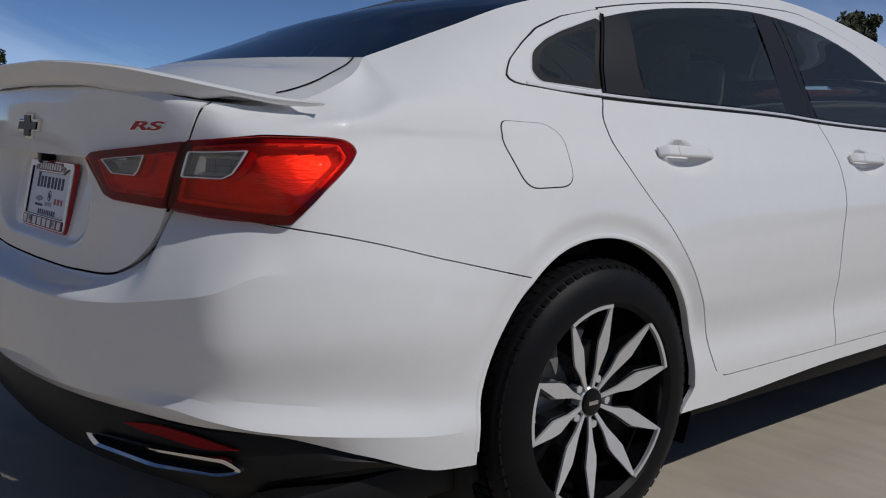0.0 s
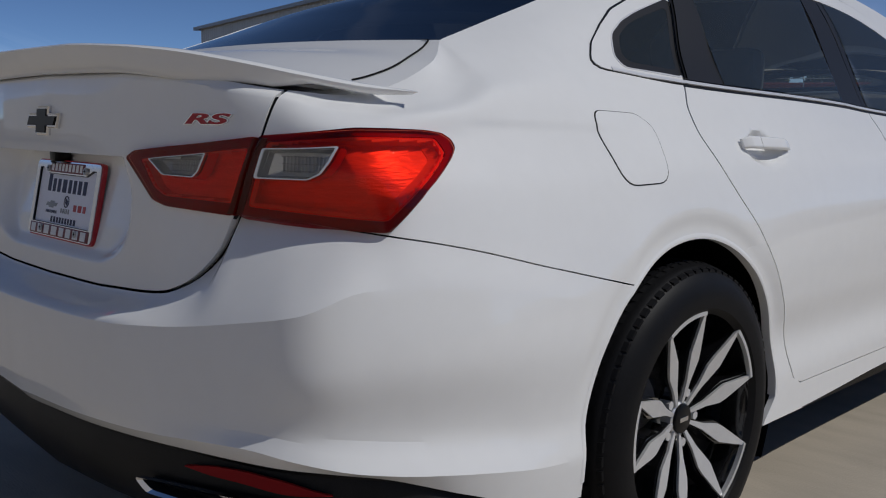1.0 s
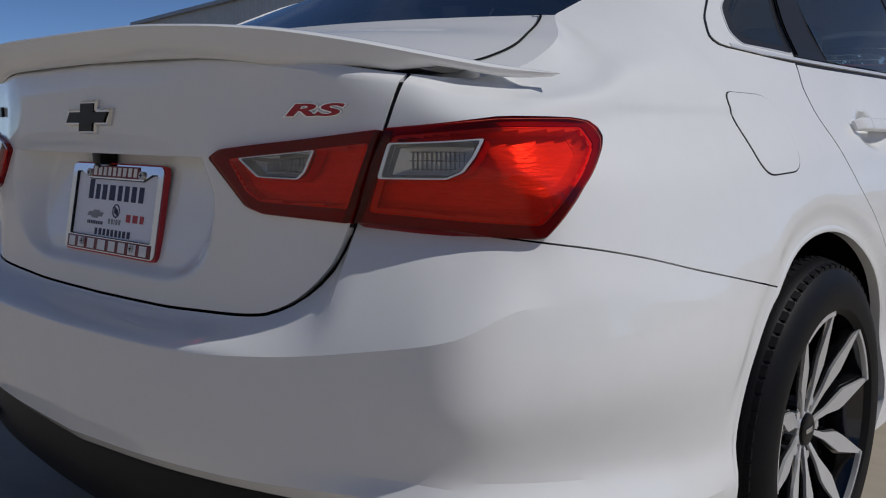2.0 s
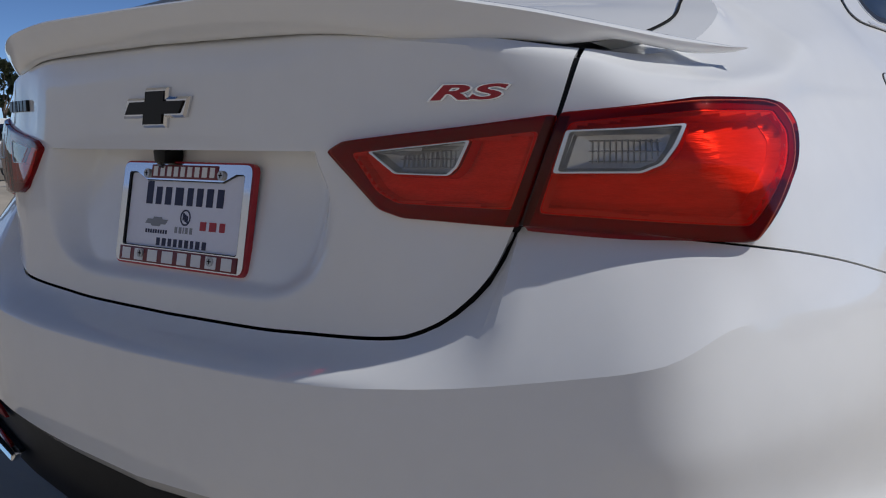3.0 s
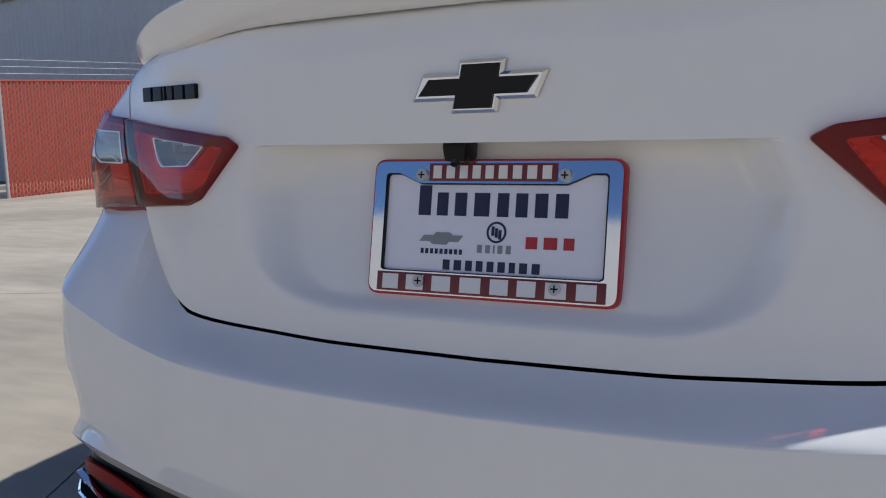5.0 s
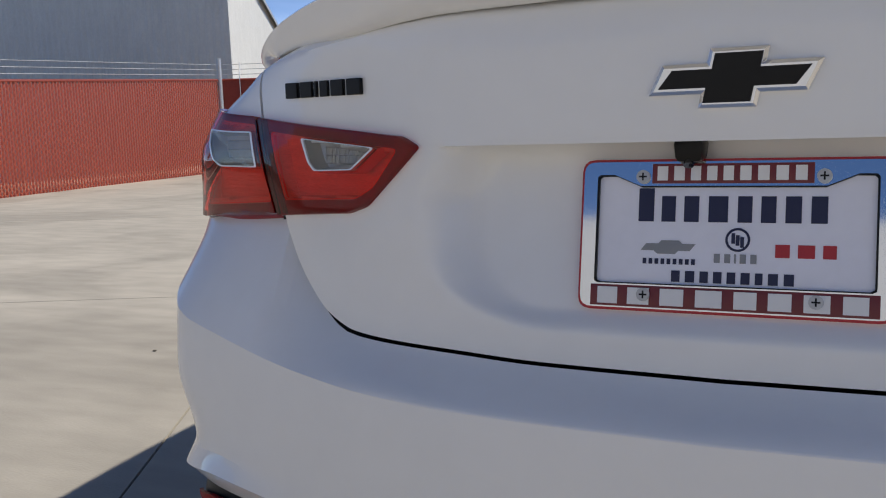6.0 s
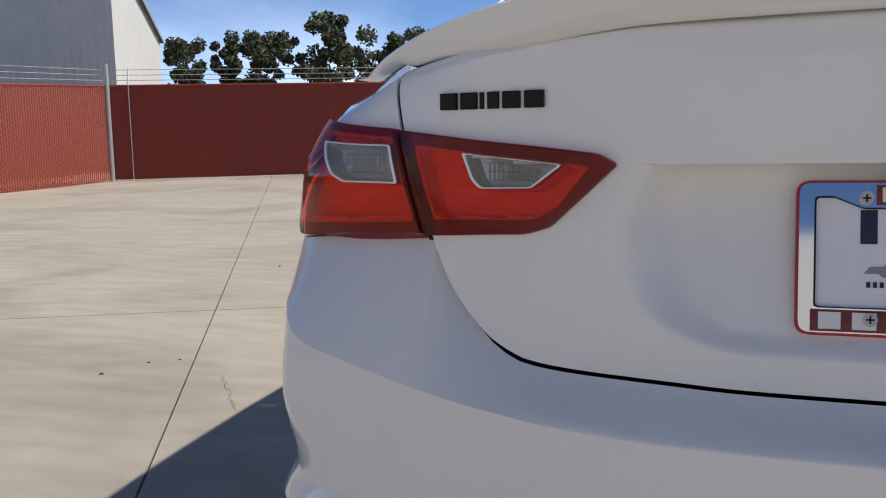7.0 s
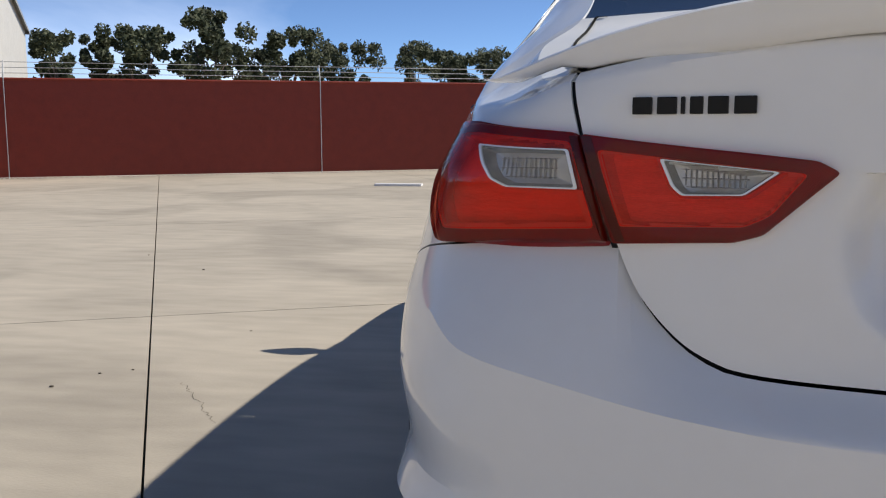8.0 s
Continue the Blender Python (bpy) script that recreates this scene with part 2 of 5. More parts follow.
LINE_D = (
    (0.105, 0.095, 0.065, 0.045, 0.05, 0.022, -0.004, -0.01, 0.004, 0.004, 0, 0, 0, -0.02, -0.16),
    (0.125, 0.115, 0.085, 0.07, 0.08, 0.052, 0.012, 0, 0.006, 0.008, 0, 0, 0, -0.02, -0.15),
    (0.13, 0.12, 0.09, 0.066, 0.056, 0.014, -0.026, -0.028, 0, 0.006, -0.012, -0.012, 0, -0.02, -0.13),
    (0.133, 0.123, 0.093, 0.066, 0.068, 0.042, -0.004, -0.008, 0.008, 0.012, 0.005, 0, 0, -0.02, -0.12),
    (0.118, 0.108, 0.078, 0.052, 0.068, 0.046, 0.002, -0.006, 0.008, 0.012, 0.008, 0.003, 0, -0.02, -0.12),
    (0.052, 0.047, 0.034, -0.015, -0.016, 0, -0.028, -0.018, 0.004, 0.006, 0.002, 0, 0, -0.02, -0.12),
    (0.05, 0.045, 0.03, -0.012, -0.01, -0.008, -0.052, -0.05, -0.04, -0.03, -0.025, -0.03, -0.02, -0.04, -0.14),
    (0.053, 0.044, 0.012, -0.022, -0.022, -0.03, -0.08, -0.105, -0.095, -0.085, -0.075, -0.08, -0.07, -0.1, -0.2),
    (0.045, 0.036, 0, -0.045, -0.06, -0.075, -0.122, -0.155, -0.15, -0.13, -0.115, -0.12, -0.11, -0.16, -0.3),
    (0.04, 0.03, -0.005, -0.052, -0.078, -0.108, -0.162, -0.207, -0.205, -0.19, -0.175, -0.175, -0.15, -0.2, -0.34),
    (0.035, 0.025, -0.01, -0.06, -0.096, -0.138, -0.2, -0.257, -0.265, -0.255, -0.25, -0.245, -0.19, -0.24, -0.38),
    (0.03, 0.02, -0.015, -0.068, -0.114, -0.166, -0.232, -0.307, -0.33, -0.335, -0.335, -0.345, -0.24, -0.28, -0.42),
)
ZS = [spline(STATIONS, row) for row in LINE_Z]
# the gap under the lid, the lamp's foot and the seam to the wheel arch
ZS[5] = spline((0, .2, .3, .4, .455, .492, .516, .558, .586, .62, .66, .745, .833, 1.01, 1.187, 1.42, 1.55, 1.9, 2.1, 2.8, 5.1), (.648, .650, .655, .661, .668, .684, .702, .750, .8065, .8068, .806, .797, .788, .757, .716, .660, .632, .70, .74, .74, .74))


def base(s):
    if s < 0.48:
        return s, 0.0, 0.0, -1.0
    a = (s - 0.48) / 0.45
    if a < math.pi / 2:
        return 0.48 + 0.45 * math.sin(a), 0.45 - 0.45 * math.cos(a), math.sin(a), -math.cos(a)
    return 0.93, 0.45 + (s - 0.48 - 0.45 * math.pi / 2), 1.0, 0.0


# The tail's lines in plan, from the middle of the tail to the flank, as (x, y).
PLANS = (
    ((0, -.105), (.2, -.100), (.4, -.080), (.55, -.047), (.672, -.012), (.755, .028), (.79, .062), (.825, .12), (.868, .21), (.90, .33), (.918, .46), (.934, .683)),
    ((0, -.125), (.2, -.120), (.4, -.100), (.55, -.068), (.672, -.036), (.760, .008), (.805, .050), (.842, .11), (.880, .20), (.910, .32), (.927, .46), (.936, .683)),
    ((0, -.130), (.2, -.125), (.4, -.105), (.55, -.065), (.66, -.028), (.742, .011), (.786, .056), (.818, .110), (.854, .200), (.887, .320), (.910, .45), (.931, .683)),
    ((0, -.133), (.2, -.128), (.4, -.108), (.55, -.066), (.68, -.022), (.768, .012), (.805, .048), (.833, .10), (.870, .19), (.902, .31), (.922, .45), (.938, .683)),
    ((0, -.131), (.2, -.126), (.4, -.106), (.55, -.064), (.68, -.019), (.765, .014), (.799, .052), (.822, .106), (.857, .198), (.890, .318), (.914, .455), (.937, .683)),
    ((0, -.052), (.2, -.050), (.4, -.042), (.455, -.034), (.52, -.006), (.588, .028), (.66, .060), (.73, .097), (.79, .136), (.820, .165), (.850, .25), (.885, .38), (.908, .50), (.934, .683)),
    ((0, -.050), (.2, -.048), (.4, -.036), (.5, -.006), (.6, .032), (.68, .067), (.755, .103), (.795, .142), (.813, .19), (.834, .30), (.860, .45), (.890, .683)),
    ((0, -.053), (.2, -.050), (.345, -.037), (.426, -.015), (.49, .001), (.563, .026), (.642, .060), (.72, .102), (.762, .158), (.781, .23), (.794, .35), (.806, .47), (.835, .683)),
)


def plan_offsets(plan, table):
    """The outward offset along s of a line given in plan, carried on along the flank by its table."""
    xs, ys = [p[0] for p in plan], [p[1] for p in plan]
    run = [0.0]
    for k in range(1, len(plan)):
        run.append(run[-1] + math.hypot(xs[k] - xs[k - 1], ys[k] - ys[k - 1]))
    fx, fy = spline(run, xs), spline(run, ys)
    pts = [(fx(t), fy(t)) for t in np.linspace(0, run[-1], 500)]
    ks, kd = [], []
    for s in np.linspace(0, 1.40, 57):
        x, y, nx, ny = base(s)
        best = min(pts, key=lambda p: abs((p[0] - x) * -ny + (p[1] - y) * nx) + (10 if (p[0] - x) * nx + (p[1] - y) * ny > .2 or (p[0] - x) * nx + (p[1] - y) * ny < -.3 else 0))
        ks.append(s)
        kd.append((best[0] - x) * nx + (best[1] - y) * ny)
    kd = [kd[0]] + [(kd[k - 1] + 2 * kd[k] + kd[k + 1]) / 4 for k in range(1, len(kd) - 1)] + [kd[-1]]
    for s, d in zip(STATIONS, table):
        if s > 1.41:
            ks.append(s)
            kd.append(d)
    return spline(ks, kd)


DS = [plan_offsets(plan, row) for plan, row in zip(PLANS, LINE_D)] + [spline(STATIONS, row) for row in LINE_D[8:]]
REC_Z = 0.8945


def flank(y):
    """s on the flank at that y."""
    return y - 0.45 + 0.48 + 0.45 * math.pi / 2


_columns = {}


def column(s):
    key = round(s, 5)
    if key not in _columns:
        zs = [f(s) for f in ZS]
        for k in range(1, len(zs)):
            zs[k] = max(zs[k], zs[k - 1] + 1e-3)
        ds = [f(s) for f in DS]
        smooth, lower, fade = spline(zs, ds), spline(zs[1:], ds[1:]), ramp(1.05, 1.40, s)
        upper = ramp(0.80, 0.92, s)
        centre = 0.9 * (1 - ramp(0.36, 0.52, s))
        pieces = [(zs[b], spline(zs[a : b + 1], ds[a : b + 1])) for a, b in ((0, 1), (1, 4), (4, 5), (5, 11))]

        def offset(z):
            """Creased at the tail's folds, smooth along the flank."""
            if fade >= 1.0:
                return smooth(z)
            sharp = next((f for top, f in pieces if z <= top), pieces[-1][1])
            if z > zs[1]:
                soft = max(upper, centre)
                sharp = (lambda q, f=sharp: f(q) * (1 - soft) + lower(q) * soft)
            return sharp(z) * (1 - fade) + smooth(z) * fade

        _columns[key] = offset
    return _columns[key]


POCKET = spline((0.66, 0.70, 0.715, 0.74, 0.78, 0.83, 0.885, 0.90), (0.18, 0.236, 0.270, 0.302, 0.321, 0.326, 0.303, 0.298))


def recess(s, z):
    """Depth of the number-plate pocket in the boot lid."""
    if z > REC_Z or s > 0.40:
        return 0.0
    half = POCKET(z)
    side = 1 - ramp(half - 0.045, half + 0.025, s)
    return side * (0.016 + 0.052 * (z - 0.70) / 0.19) * ramp(0.688, 0.712, z) if z > 0.688 else 0.0


def flare(s, z):
    """The flat band pressed in round the rear wheel opening."""
    if s < 1.05 or s > 2.3:
        return 0.0
    r = math.hypot((s - flank(0.909)) / 0.376, (z - 0.338) / 0.395)
    if r > 1.16:
        return 0.0
    return -0.0095 * ramp(1.155, 1.04, r) * ramp(0.42, 0.56, z) if z > 0.42 else 0.0


def shoulder(s, z):
    """The soft hollow under the shoulder line that runs forward from the tail lamp."""
    if s < 1.0 or s > 1.75:
        return 0.0
    d = SHOULDER(s) - z
    if d < 0 or d > 0.13:
        return 0.0
    return -0.0040 * ramp(0.0, 0.014, d) * (1 - ramp(0.03, 0.13, d)) * ramp(1.0, 1.16, s) * (1 - ramp(1.30, 1.70, s))


SHOULDER = spline((0.9, 1.05, 1.2, 1.35, 1.8), (0.967, 0.9695, 0.967, 0.9640, 0.955))


def skin(s, z, off=0.0, lid=False):
    x, y, nx, ny = base(s)
    d = column(s)(z) + flare(s, z) + shoulder(s, z) - (recess(s, z) if lid else 0.0) + off
    return Vector((x + nx * d, y + ny * d, z))


def skin_normal(s, z):
    e = 2e-3
    a = skin(s + e, z) - skin(max(s - e, 0.0), z)
    b = skin(s, z + e) - skin(s, z - e)
    return a.cross(b).normalized()


def raised(s, z, off):
    return skin(s, z) + skin_normal(s, z) * off


def rim_in(bm, depth, way=None):
    """Turns a sheet's open edge inwards, so that a panel shows its thickness at the gaps."""
    bm.normal_update()
    edges = [e for e in bm.edges if e.is_boundary]
    got = bmesh.ops.extrude_edge_only(bm, edges=edges)
    new_v = [g for g in got["geom"] if isinstance(g, bmesh.types.BMVert)]
    near = {}
    for e in edges:
        for v in e.verts:
            near[tuple(round(c, 6) for c in v.co)] = v.normal.copy()
    for v in new_v:
        n = near.get(tuple(round(c, 6) for c in v.co), Vector((0, 0, 1)))
        v.co -= (way or n) * depth
    return bm


def mirrored(points, side):
    return [[(side * p[0], p[1], p[2]) for p in row] for row in points]


def sheet(points, side, depth=0.014):
    """A body panel from rows of points, for the right flank (1) or the left one (-1)."""
    bm = grid(mirrored(points, side), flip=side > 0)
    return rim_in(bm, depth) if depth else bm


def patch(outline, off, side, cols=40, rows=14, depth=0.0):
    """A panel over an outline of (s, z), laid on the skin; the outline is simple in z."""
    o = np.array(outline, float)
    cuts = sorted({round(v, 5) for v in (*np.linspace(o[:, 0].min(), o[:, 0].max(), cols), *o[:, 0])})
    pts = []
    for s in cuts:
        hits = []
        for (s0, z0), (s1, z1) in zip(o, np.roll(o, -1, 0)):
            if min(s0, s1) - 2e-5 <= s <= max(s0, s1) + 2e-5:
                hits += [z0, z1] if abs(s1 - s0) < 1e-4 else [z0 + (z1 - z0) * (s - s0) / (s1 - s0)]
        lo, hi = min(hits), max(hits)
        pts.append([raised(s, lo + (hi - lo) * k / rows, off) for k in range(rows + 1)])
    return sheet(pts, side, depth)


def round_poly(pts, r, n=5):
    """An outline with its corners rounded by about r."""
    out, pts = [], [Vector(p) for p in pts]
    for k, p in enumerate(pts):
        a, b = pts[k - 1] - p, pts[(k + 1) % len(pts)] - p
        q = min(r, a.length * 0.45, b.length * 0.45)
        p0, p1 = p + a.normalized() * q, p + b.normalized() * q
        out += [tuple((1 - t) ** 2 * p0 + 2 * t * (1 - t) * p + t * t * p1) for t in (i / n for i in range(n + 1))]
    return out


def shrink(outline, k, shift=(0, 0)):
    c = np.mean(outline, 0)
    return [tuple(c + (np.array(p) - c) * np.array(k) + shift) for p in outline]


HUB = Vector((0.909, 0.923, 0.338))
ARCH, ARCH_Y = 0.395, 0.376
GAP = 0.0022
FRONT_HUB_Y = 0.923 + 2.83


def arch_y(z, hub_y=HUB.y, sign=-1):
    """Where the wheel arch cuts the flank at height z."""
    h = max(1 - ((z - HUB.z) / ARCH) ** 2, 0.0)
    return hub_y - 0.014 + sign * ARCH_Y * math.sqrt(h)


def arch_z(y):
    """The height of the rear arch over y."""
    return HUB.z + ARCH * math.sqrt(max(1 - ((y - HUB.y + 0.014) / ARCH_Y) ** 2, 0.0))




def arch_flange(hub_y):
    """The rolled edge round a wheel opening."""
    rows = []
    for k in range(61):
        a = radians(-2 + 186 * k / 60)
        rows.append([skin(flank(hub_y - 0.014 + ARCH_Y * r * math.cos(a)), HUB.z + ARCH * r * math.sin(a), o) for r, o in ((0.992, -0.02), (0.992, 0.0), (1.000, 0.0012), (1.010, 0.0012), (1.022, 0.0002))])
    return rows


def s_of(p):
    """Where along the skin a point lies."""
    x = abs(p.x)
    if p.y > 0.45:
        return flank(p.y)
    return x if x < 0.48 else 0.48 + 0.45 * math.atan2(x - 0.48, 0.45 - p.y)


OUTER = round_poly([(.5915, .8055), (.856, .788), (.866, .789), (.930, .853), (.990, .902), (1.003, .918), (.995, .932), (.972, .943), (.93, .9475), (.80, .9475), (.6372, .937)], 0.006)
INNER = round_poly([(.343, .895), (.366, .9075), (.6343, .936), (.5885, .8055), (.450, .8145), (.420, .824)], 0.006)
OUTER_FACE = round_poly([(.611, .822), (.862, .806), (.930, .866), (.980, .911), (.960, .936), (.80, .938), (.648, .927)], .008)
INNER_FACE = round_poly([(.374, .893), (.613, .918), (.5835, .826), (.440, .832), (.412, .846)], .008)
OUTER_WINDOW = round_poly([(.632, .870), (.733, .870), (.756, .879), (.770, .897), (.781, .919), (.647, .916)], .004)
INNER_WINDOW = round_poly([(.404, .894), (.440, .8675), (.505, .866), (.516, .876), (.530, .907)], .004)


def open_behind(bm, face):
    """Cuts the panel away behind a lamp."""
    c = np.mean(face, 0)
    hole = [tuple(c + (np.array(p) - c) * (.955, .90)) for p in face]
    gone = [f for f in bm.faces if inside(s_of(f.calc_center_median()), f.calc_center_median().z, hole)]
    bmesh.ops.delete(bm, geom=gone, context="FACES")
    return bm


def inside(y, z, poly):
    hit = False
    for (y0, z0), (y1, z1) in zip(poly, poly[1:] + poly[:1]):
        if (z0 > z) != (z1 > z) and y < y0 + (z - z0) * (y1 - y0) / (z1 - z0):
            hit = not hit
    return hit


car = empty("car", "white four-door saloon parked on the concrete yard", "car")


# -- bumper
def bumper_rows(side):
    rows = []
    levels = [(0, 1, j / 6) for j in range(6)] + [(1, 4, j / 24) for j in range(24)] + [(4, 5, j / 20) for j in range(21)]
    for k in range(0, 81):
        u = k / 80
        row = []
        for a, b, v in levels:
            s = flank(0.56)
            for _ in range(12):
                z = ZS[a](s) + v * (ZS[b](s) - 0.0016 - ZS[a](s))
                s = 0.5 * s + 0.5 * flank(arch_y(max(z, HUB.z)))
            s_end = s
            s = u**0.85 * s_end
            tuck = TUCK(s) * v**1.5 if a == 4 else 0.0
            row.append(skin(s, ZS[a](s) + v * (ZS[b](s) - 0.0016 - ZS[a](s)), -tuck))
        rows.append(row)
    return rows


TUCK = spline((0, .45, .53, .585, .70, .862, 5.0), (0, 0, .013, .018, .013, 0, 0))
rows = bumper_rows(1)
whole = [[(-p[0], p[1], p[2]) for p in row] for row in rows[:0:-1]] + [list(map(tuple, row)) for row in rows]
part("rear_bumper", rim_in(grid(whole, True), 0.016), PAINT, car, "glossy white rear bumper cover", angle=13)

# -- boot lid
LID_S = spline((.655, .668, .684, .702, .75, .81, .90, .94, 1.0, 1.06), (.40, .455, .492, .516, .558, .5865, .622, .637, .656, .672))


def lid_rows():
    rows = []
    for k in range(0, 71):
        u = k / 70
        row = []
        levels = [0.668 + (REC_Z - 0.0006 - 0.668) * (j / 60) for j in range(61)] + [REC_Z + 0.0006 + (1.0 - REC_Z) * (j / 22) for j in range(23)]
        for zr in levels:
            s_r = LID_S(zr) - GAP
            s = u * s_r
            z_bot = ZS[5](min(u * 0.455, 0.455)) + 0.003
            z_top = ZS[11](s) - 0.001
            z = z_bot + (zr - 0.668) / (REC_Z - 0.668) * (REC_Z - z_bot) if zr < REC_Z else REC_Z + (zr - REC_Z) / (1.0 - REC_Z) * (z_top - REC_Z)
            row.append(skin(s, z, lid=True))
        rows.append(row)
    return rows


rows = lid_rows()
whole = [[(-p[0], p[1], p[2]) for p in row] for row in rows[:0:-1]] + [list(map(tuple, row)) for row in rows]
# black strips added under the lid's edge so that its gap looks shaded
for side in (1, -1):
    part("lid_seal", sheet([[skin(LID_S(z) + d, z, -0.0035) for d in (-.006, 0, .006)] for z in np.linspace(.80, 1.0, 24)], side, 0), RUBBER, car, "black strip added to darken the lid gap")
part("boot_lid", open_behind(rim_in(grid(whole, True), 0.02), INNER_FACE), PAINT, car, "white boot lid with a recessed plate pocket", angle=40)


# -- quarter panels with the C-pillars
def door_y(z):
    return DOOR_Y(z)


DOOR_Y = spline((.30, .333, .345, .377, .47, .60, .675, .74, .817, .89, .955, .994, 1.041, 1.265, 1.36), (1.445, 1.42, 1.383, 1.363, 1.33, 1.259, 1.206, 1.154, 1.08, 1.024, .999, .997, 1.019, 1.17, 1.24))
FRONT_DOOR_Y = spline((.30, .37, .49, .65, .80, .90, 1.0, 1.36), (2.01, 2.008, 2.005, 2.0, 2.025, 2.03, 2.03, 2.01))
QUARTER_GLASS = round_poly([(.832, 1.100), (.868, 1.152), (.93, 1.187), (.994, 1.211), (1.166, 1.262), (1.033, 1.064), (.842, 1.078)], .018)
QUARTER_HOLE = tuple(QUARTER_GLASS)


def quarter_rows():
    """From the lid gap to the rear door's edge, from the bumper seam or the arch up to the roof edge."""
    rows = []
    for k in range(0, 91):
        u = k / 90
        row = []
        for j in range(0, 61):
            v = j / 60
            s = 0.6 + u * 0.9
            for _ in range(30):
                z_low = ZS[5](s) + 0.0012
                y = s - flank(0.0)
                if y > 0.5 and abs(y - HUB.y) < ARCH_Y:
                    z_low = max(z_low, arch_z(y))
                z = z_low + v * (ZS[11](s) - z_low)
                s_l = LID_S(min(max(z, 0.806), 1.03)) + GAP
                s_r = flank(DOOR_Y(min(z, 1.36))) - GAP
                s = 0.5 * s + 0.5 * (s_l + u * (s_r - s_l))
            row.append(skin(s, z))
        rows.append(row)
    return rows


def arch_strip():
    """The narrow lip of the quarter panel between the arch and the rear door."""
    rows = []
    for k in range(5):
        row = []
        for j in range(31):
            y_top = 1.07 + (1.196 - 1.07) * k / 4
            z = 0.262 + (ZS[5](flank(y_top)) + 0.004 - 0.262) * j / 30
            a, b = arch_y(max(z, HUB.z), HUB.y, 1), DOOR_Y(max(z, 0.31)) - GAP
            a -= 0.06 * ramp(0.335, 0.25, z) if z < 0.335 else 0.0
            row.append(skin(flank(a + (b - a) * k / 4), z))
        rows.append(row)
    return rows


QUARTER = quarter_rows()
for side in (1, -1):
    for hy in (HUB.y, FRONT_HUB_Y):
        part("arch_flange", grid(mirrored(arch_flange(hy), side), side > 0), PAINT, car, angle=60)
    part("quarter_lip", sheet(arch_strip(), side), PAINT, car)
    bm = sheet(QUARTER, side, 0)
    hole = [f for f in bm.faces if inside(f.calc_center_median().y, f.calc_center_median().z, QUARTER_HOLE)]
    bmesh.ops.delete(bm, geom=hole, context="FACES")
    part("quarter_panel", open_behind(rim_in(bm, 0.014), OUTER_FACE), PAINT, car, "white quarter panel over the rear wheel")

# -- doors, sill, front wing
GRIPS = ((1.255, .913), (2.205, .890))


def cup(y, z):
    """The finger bowl behind a door handle."""
    for yc, zc in GRIPS:
        r = math.hypot((y - yc) / .098, (z - zc) / .046) if z < zc else math.hypot((y - yc + .004) / .066, (z - zc) / .043)
        if r < 1:
            return -0.024 * (1 - ramp(0.45, 1.0, r))
    return 0.0


def door_rows(y0, y1, lo, hi, cols=110, n=90):
    rows = []
    for k in range(cols + 1):
        u = k / cols
        row = []
        for j in range(n + 1):
            v = j / n
            y = y0(0.7) + u * (y1(0.7) - y0(0.7))
            for _ in range(14):
                zl, zh = lo(y), hi(y)
                z = zl + v * (zh - zl)
                a, b = y0(z), y1(z)
                if abs(a - HUB.y) < ARCH and z < HUB.z + ARCH:
                    a = max(a, arch_y(max(z, HUB.z), HUB.y, 1) + 0.0)
                y = 0.5 * y + 0.5 * (a + u * (b - a))
            row.append(skin(flank(y), z, cup(y, z)))
        rows.append(row)
    return rows


BELT = spline((.70, .762, .794, 1.011, 1.864, 2.018, 2.52, 3.3), (1.10, 1.082, 1.071, 1.052, 1.021, 1.010, .988, .975))
TOP = spline((.762, .81, .922, 1.181, 1.513, 1.82, 2.152, 2.401, 2.6, 2.8, 3.08), (1.096, 1.138, 1.213, 1.287, 1.333, 1.360, 1.368, 1.318, 1.24, 1.15, 1.0))
SILL = lambda y: 0.333
ROOF_EDGE = lambda y: ZS[11](flank(y))
REAR_DOOR = door_rows(lambda z: DOOR_Y(z) + GAP * 1.3, lambda z: FRONT_DOOR_Y(z) - GAP, SILL, BELT, 90, 80)
FRONT_DOOR = door_rows(lambda z: FRONT_DOOR_Y(z) + GAP, lambda z: 3.12, SILL, BELT, 90, 80)
for side in (1, -1):
    part("rear_door", sheet(REAR_DOOR, side), PAINT, car, "white rear door")
    # black strips added just below the skin, painting the door gaps' shade
    for f, y_end in ((DOOR_Y, 1.03), (FRONT_DOOR_Y, 1.0)):
        seal = [[skin(flank(f(z) + dy), z, -0.0035) for dy in (-.006, 0, .006)] for z in np.linspace(.335, y_end, 60)]
        part("door_seal", sheet(seal, side, 0), RUBBER, car, "black strip added to darken the door gap")
    part("front_door", sheet(FRONT_DOOR, side), PAINT, car, "white front door")
    part("sill", sheet([[skin(flank(y), ZS[0](flank(y)) + v * (0.330 - ZS[0](flank(y))), -0.0015) for v in (0, .25, .5, .75, 1)] for y in np.linspace(1.37, 3.36, 40)], side), PAINT, car, "white sill")
    part("roof_rail", sheet([[skin(flank(y), TOP(y) - 0.006 + v * (ZS[11](flank(y)) - TOP(y) + 0.006)) for v in (0, .25, .5, .75, 1)] for y in np.linspace(1.14, 3.0, 50)], side), PAINT, car, "white roof rail")
    wing = []
    for y in np.linspace(3.124, 4.363, 60):
        z0 = 0.30
        if abs(y - FRONT_HUB_Y) < ARCH:
            z0 = HUB.z + math.sqrt(ARCH**2 - (y - FRONT_HUB_Y) ** 2)
        wing.append([skin(flank(y), z0 + (ZS[11](flank(y)) - z0) * v) for v in np.linspace(0, 1, 24)])
    part("front_wing", sheet(wing, side), PAINT, car, "white front wing")


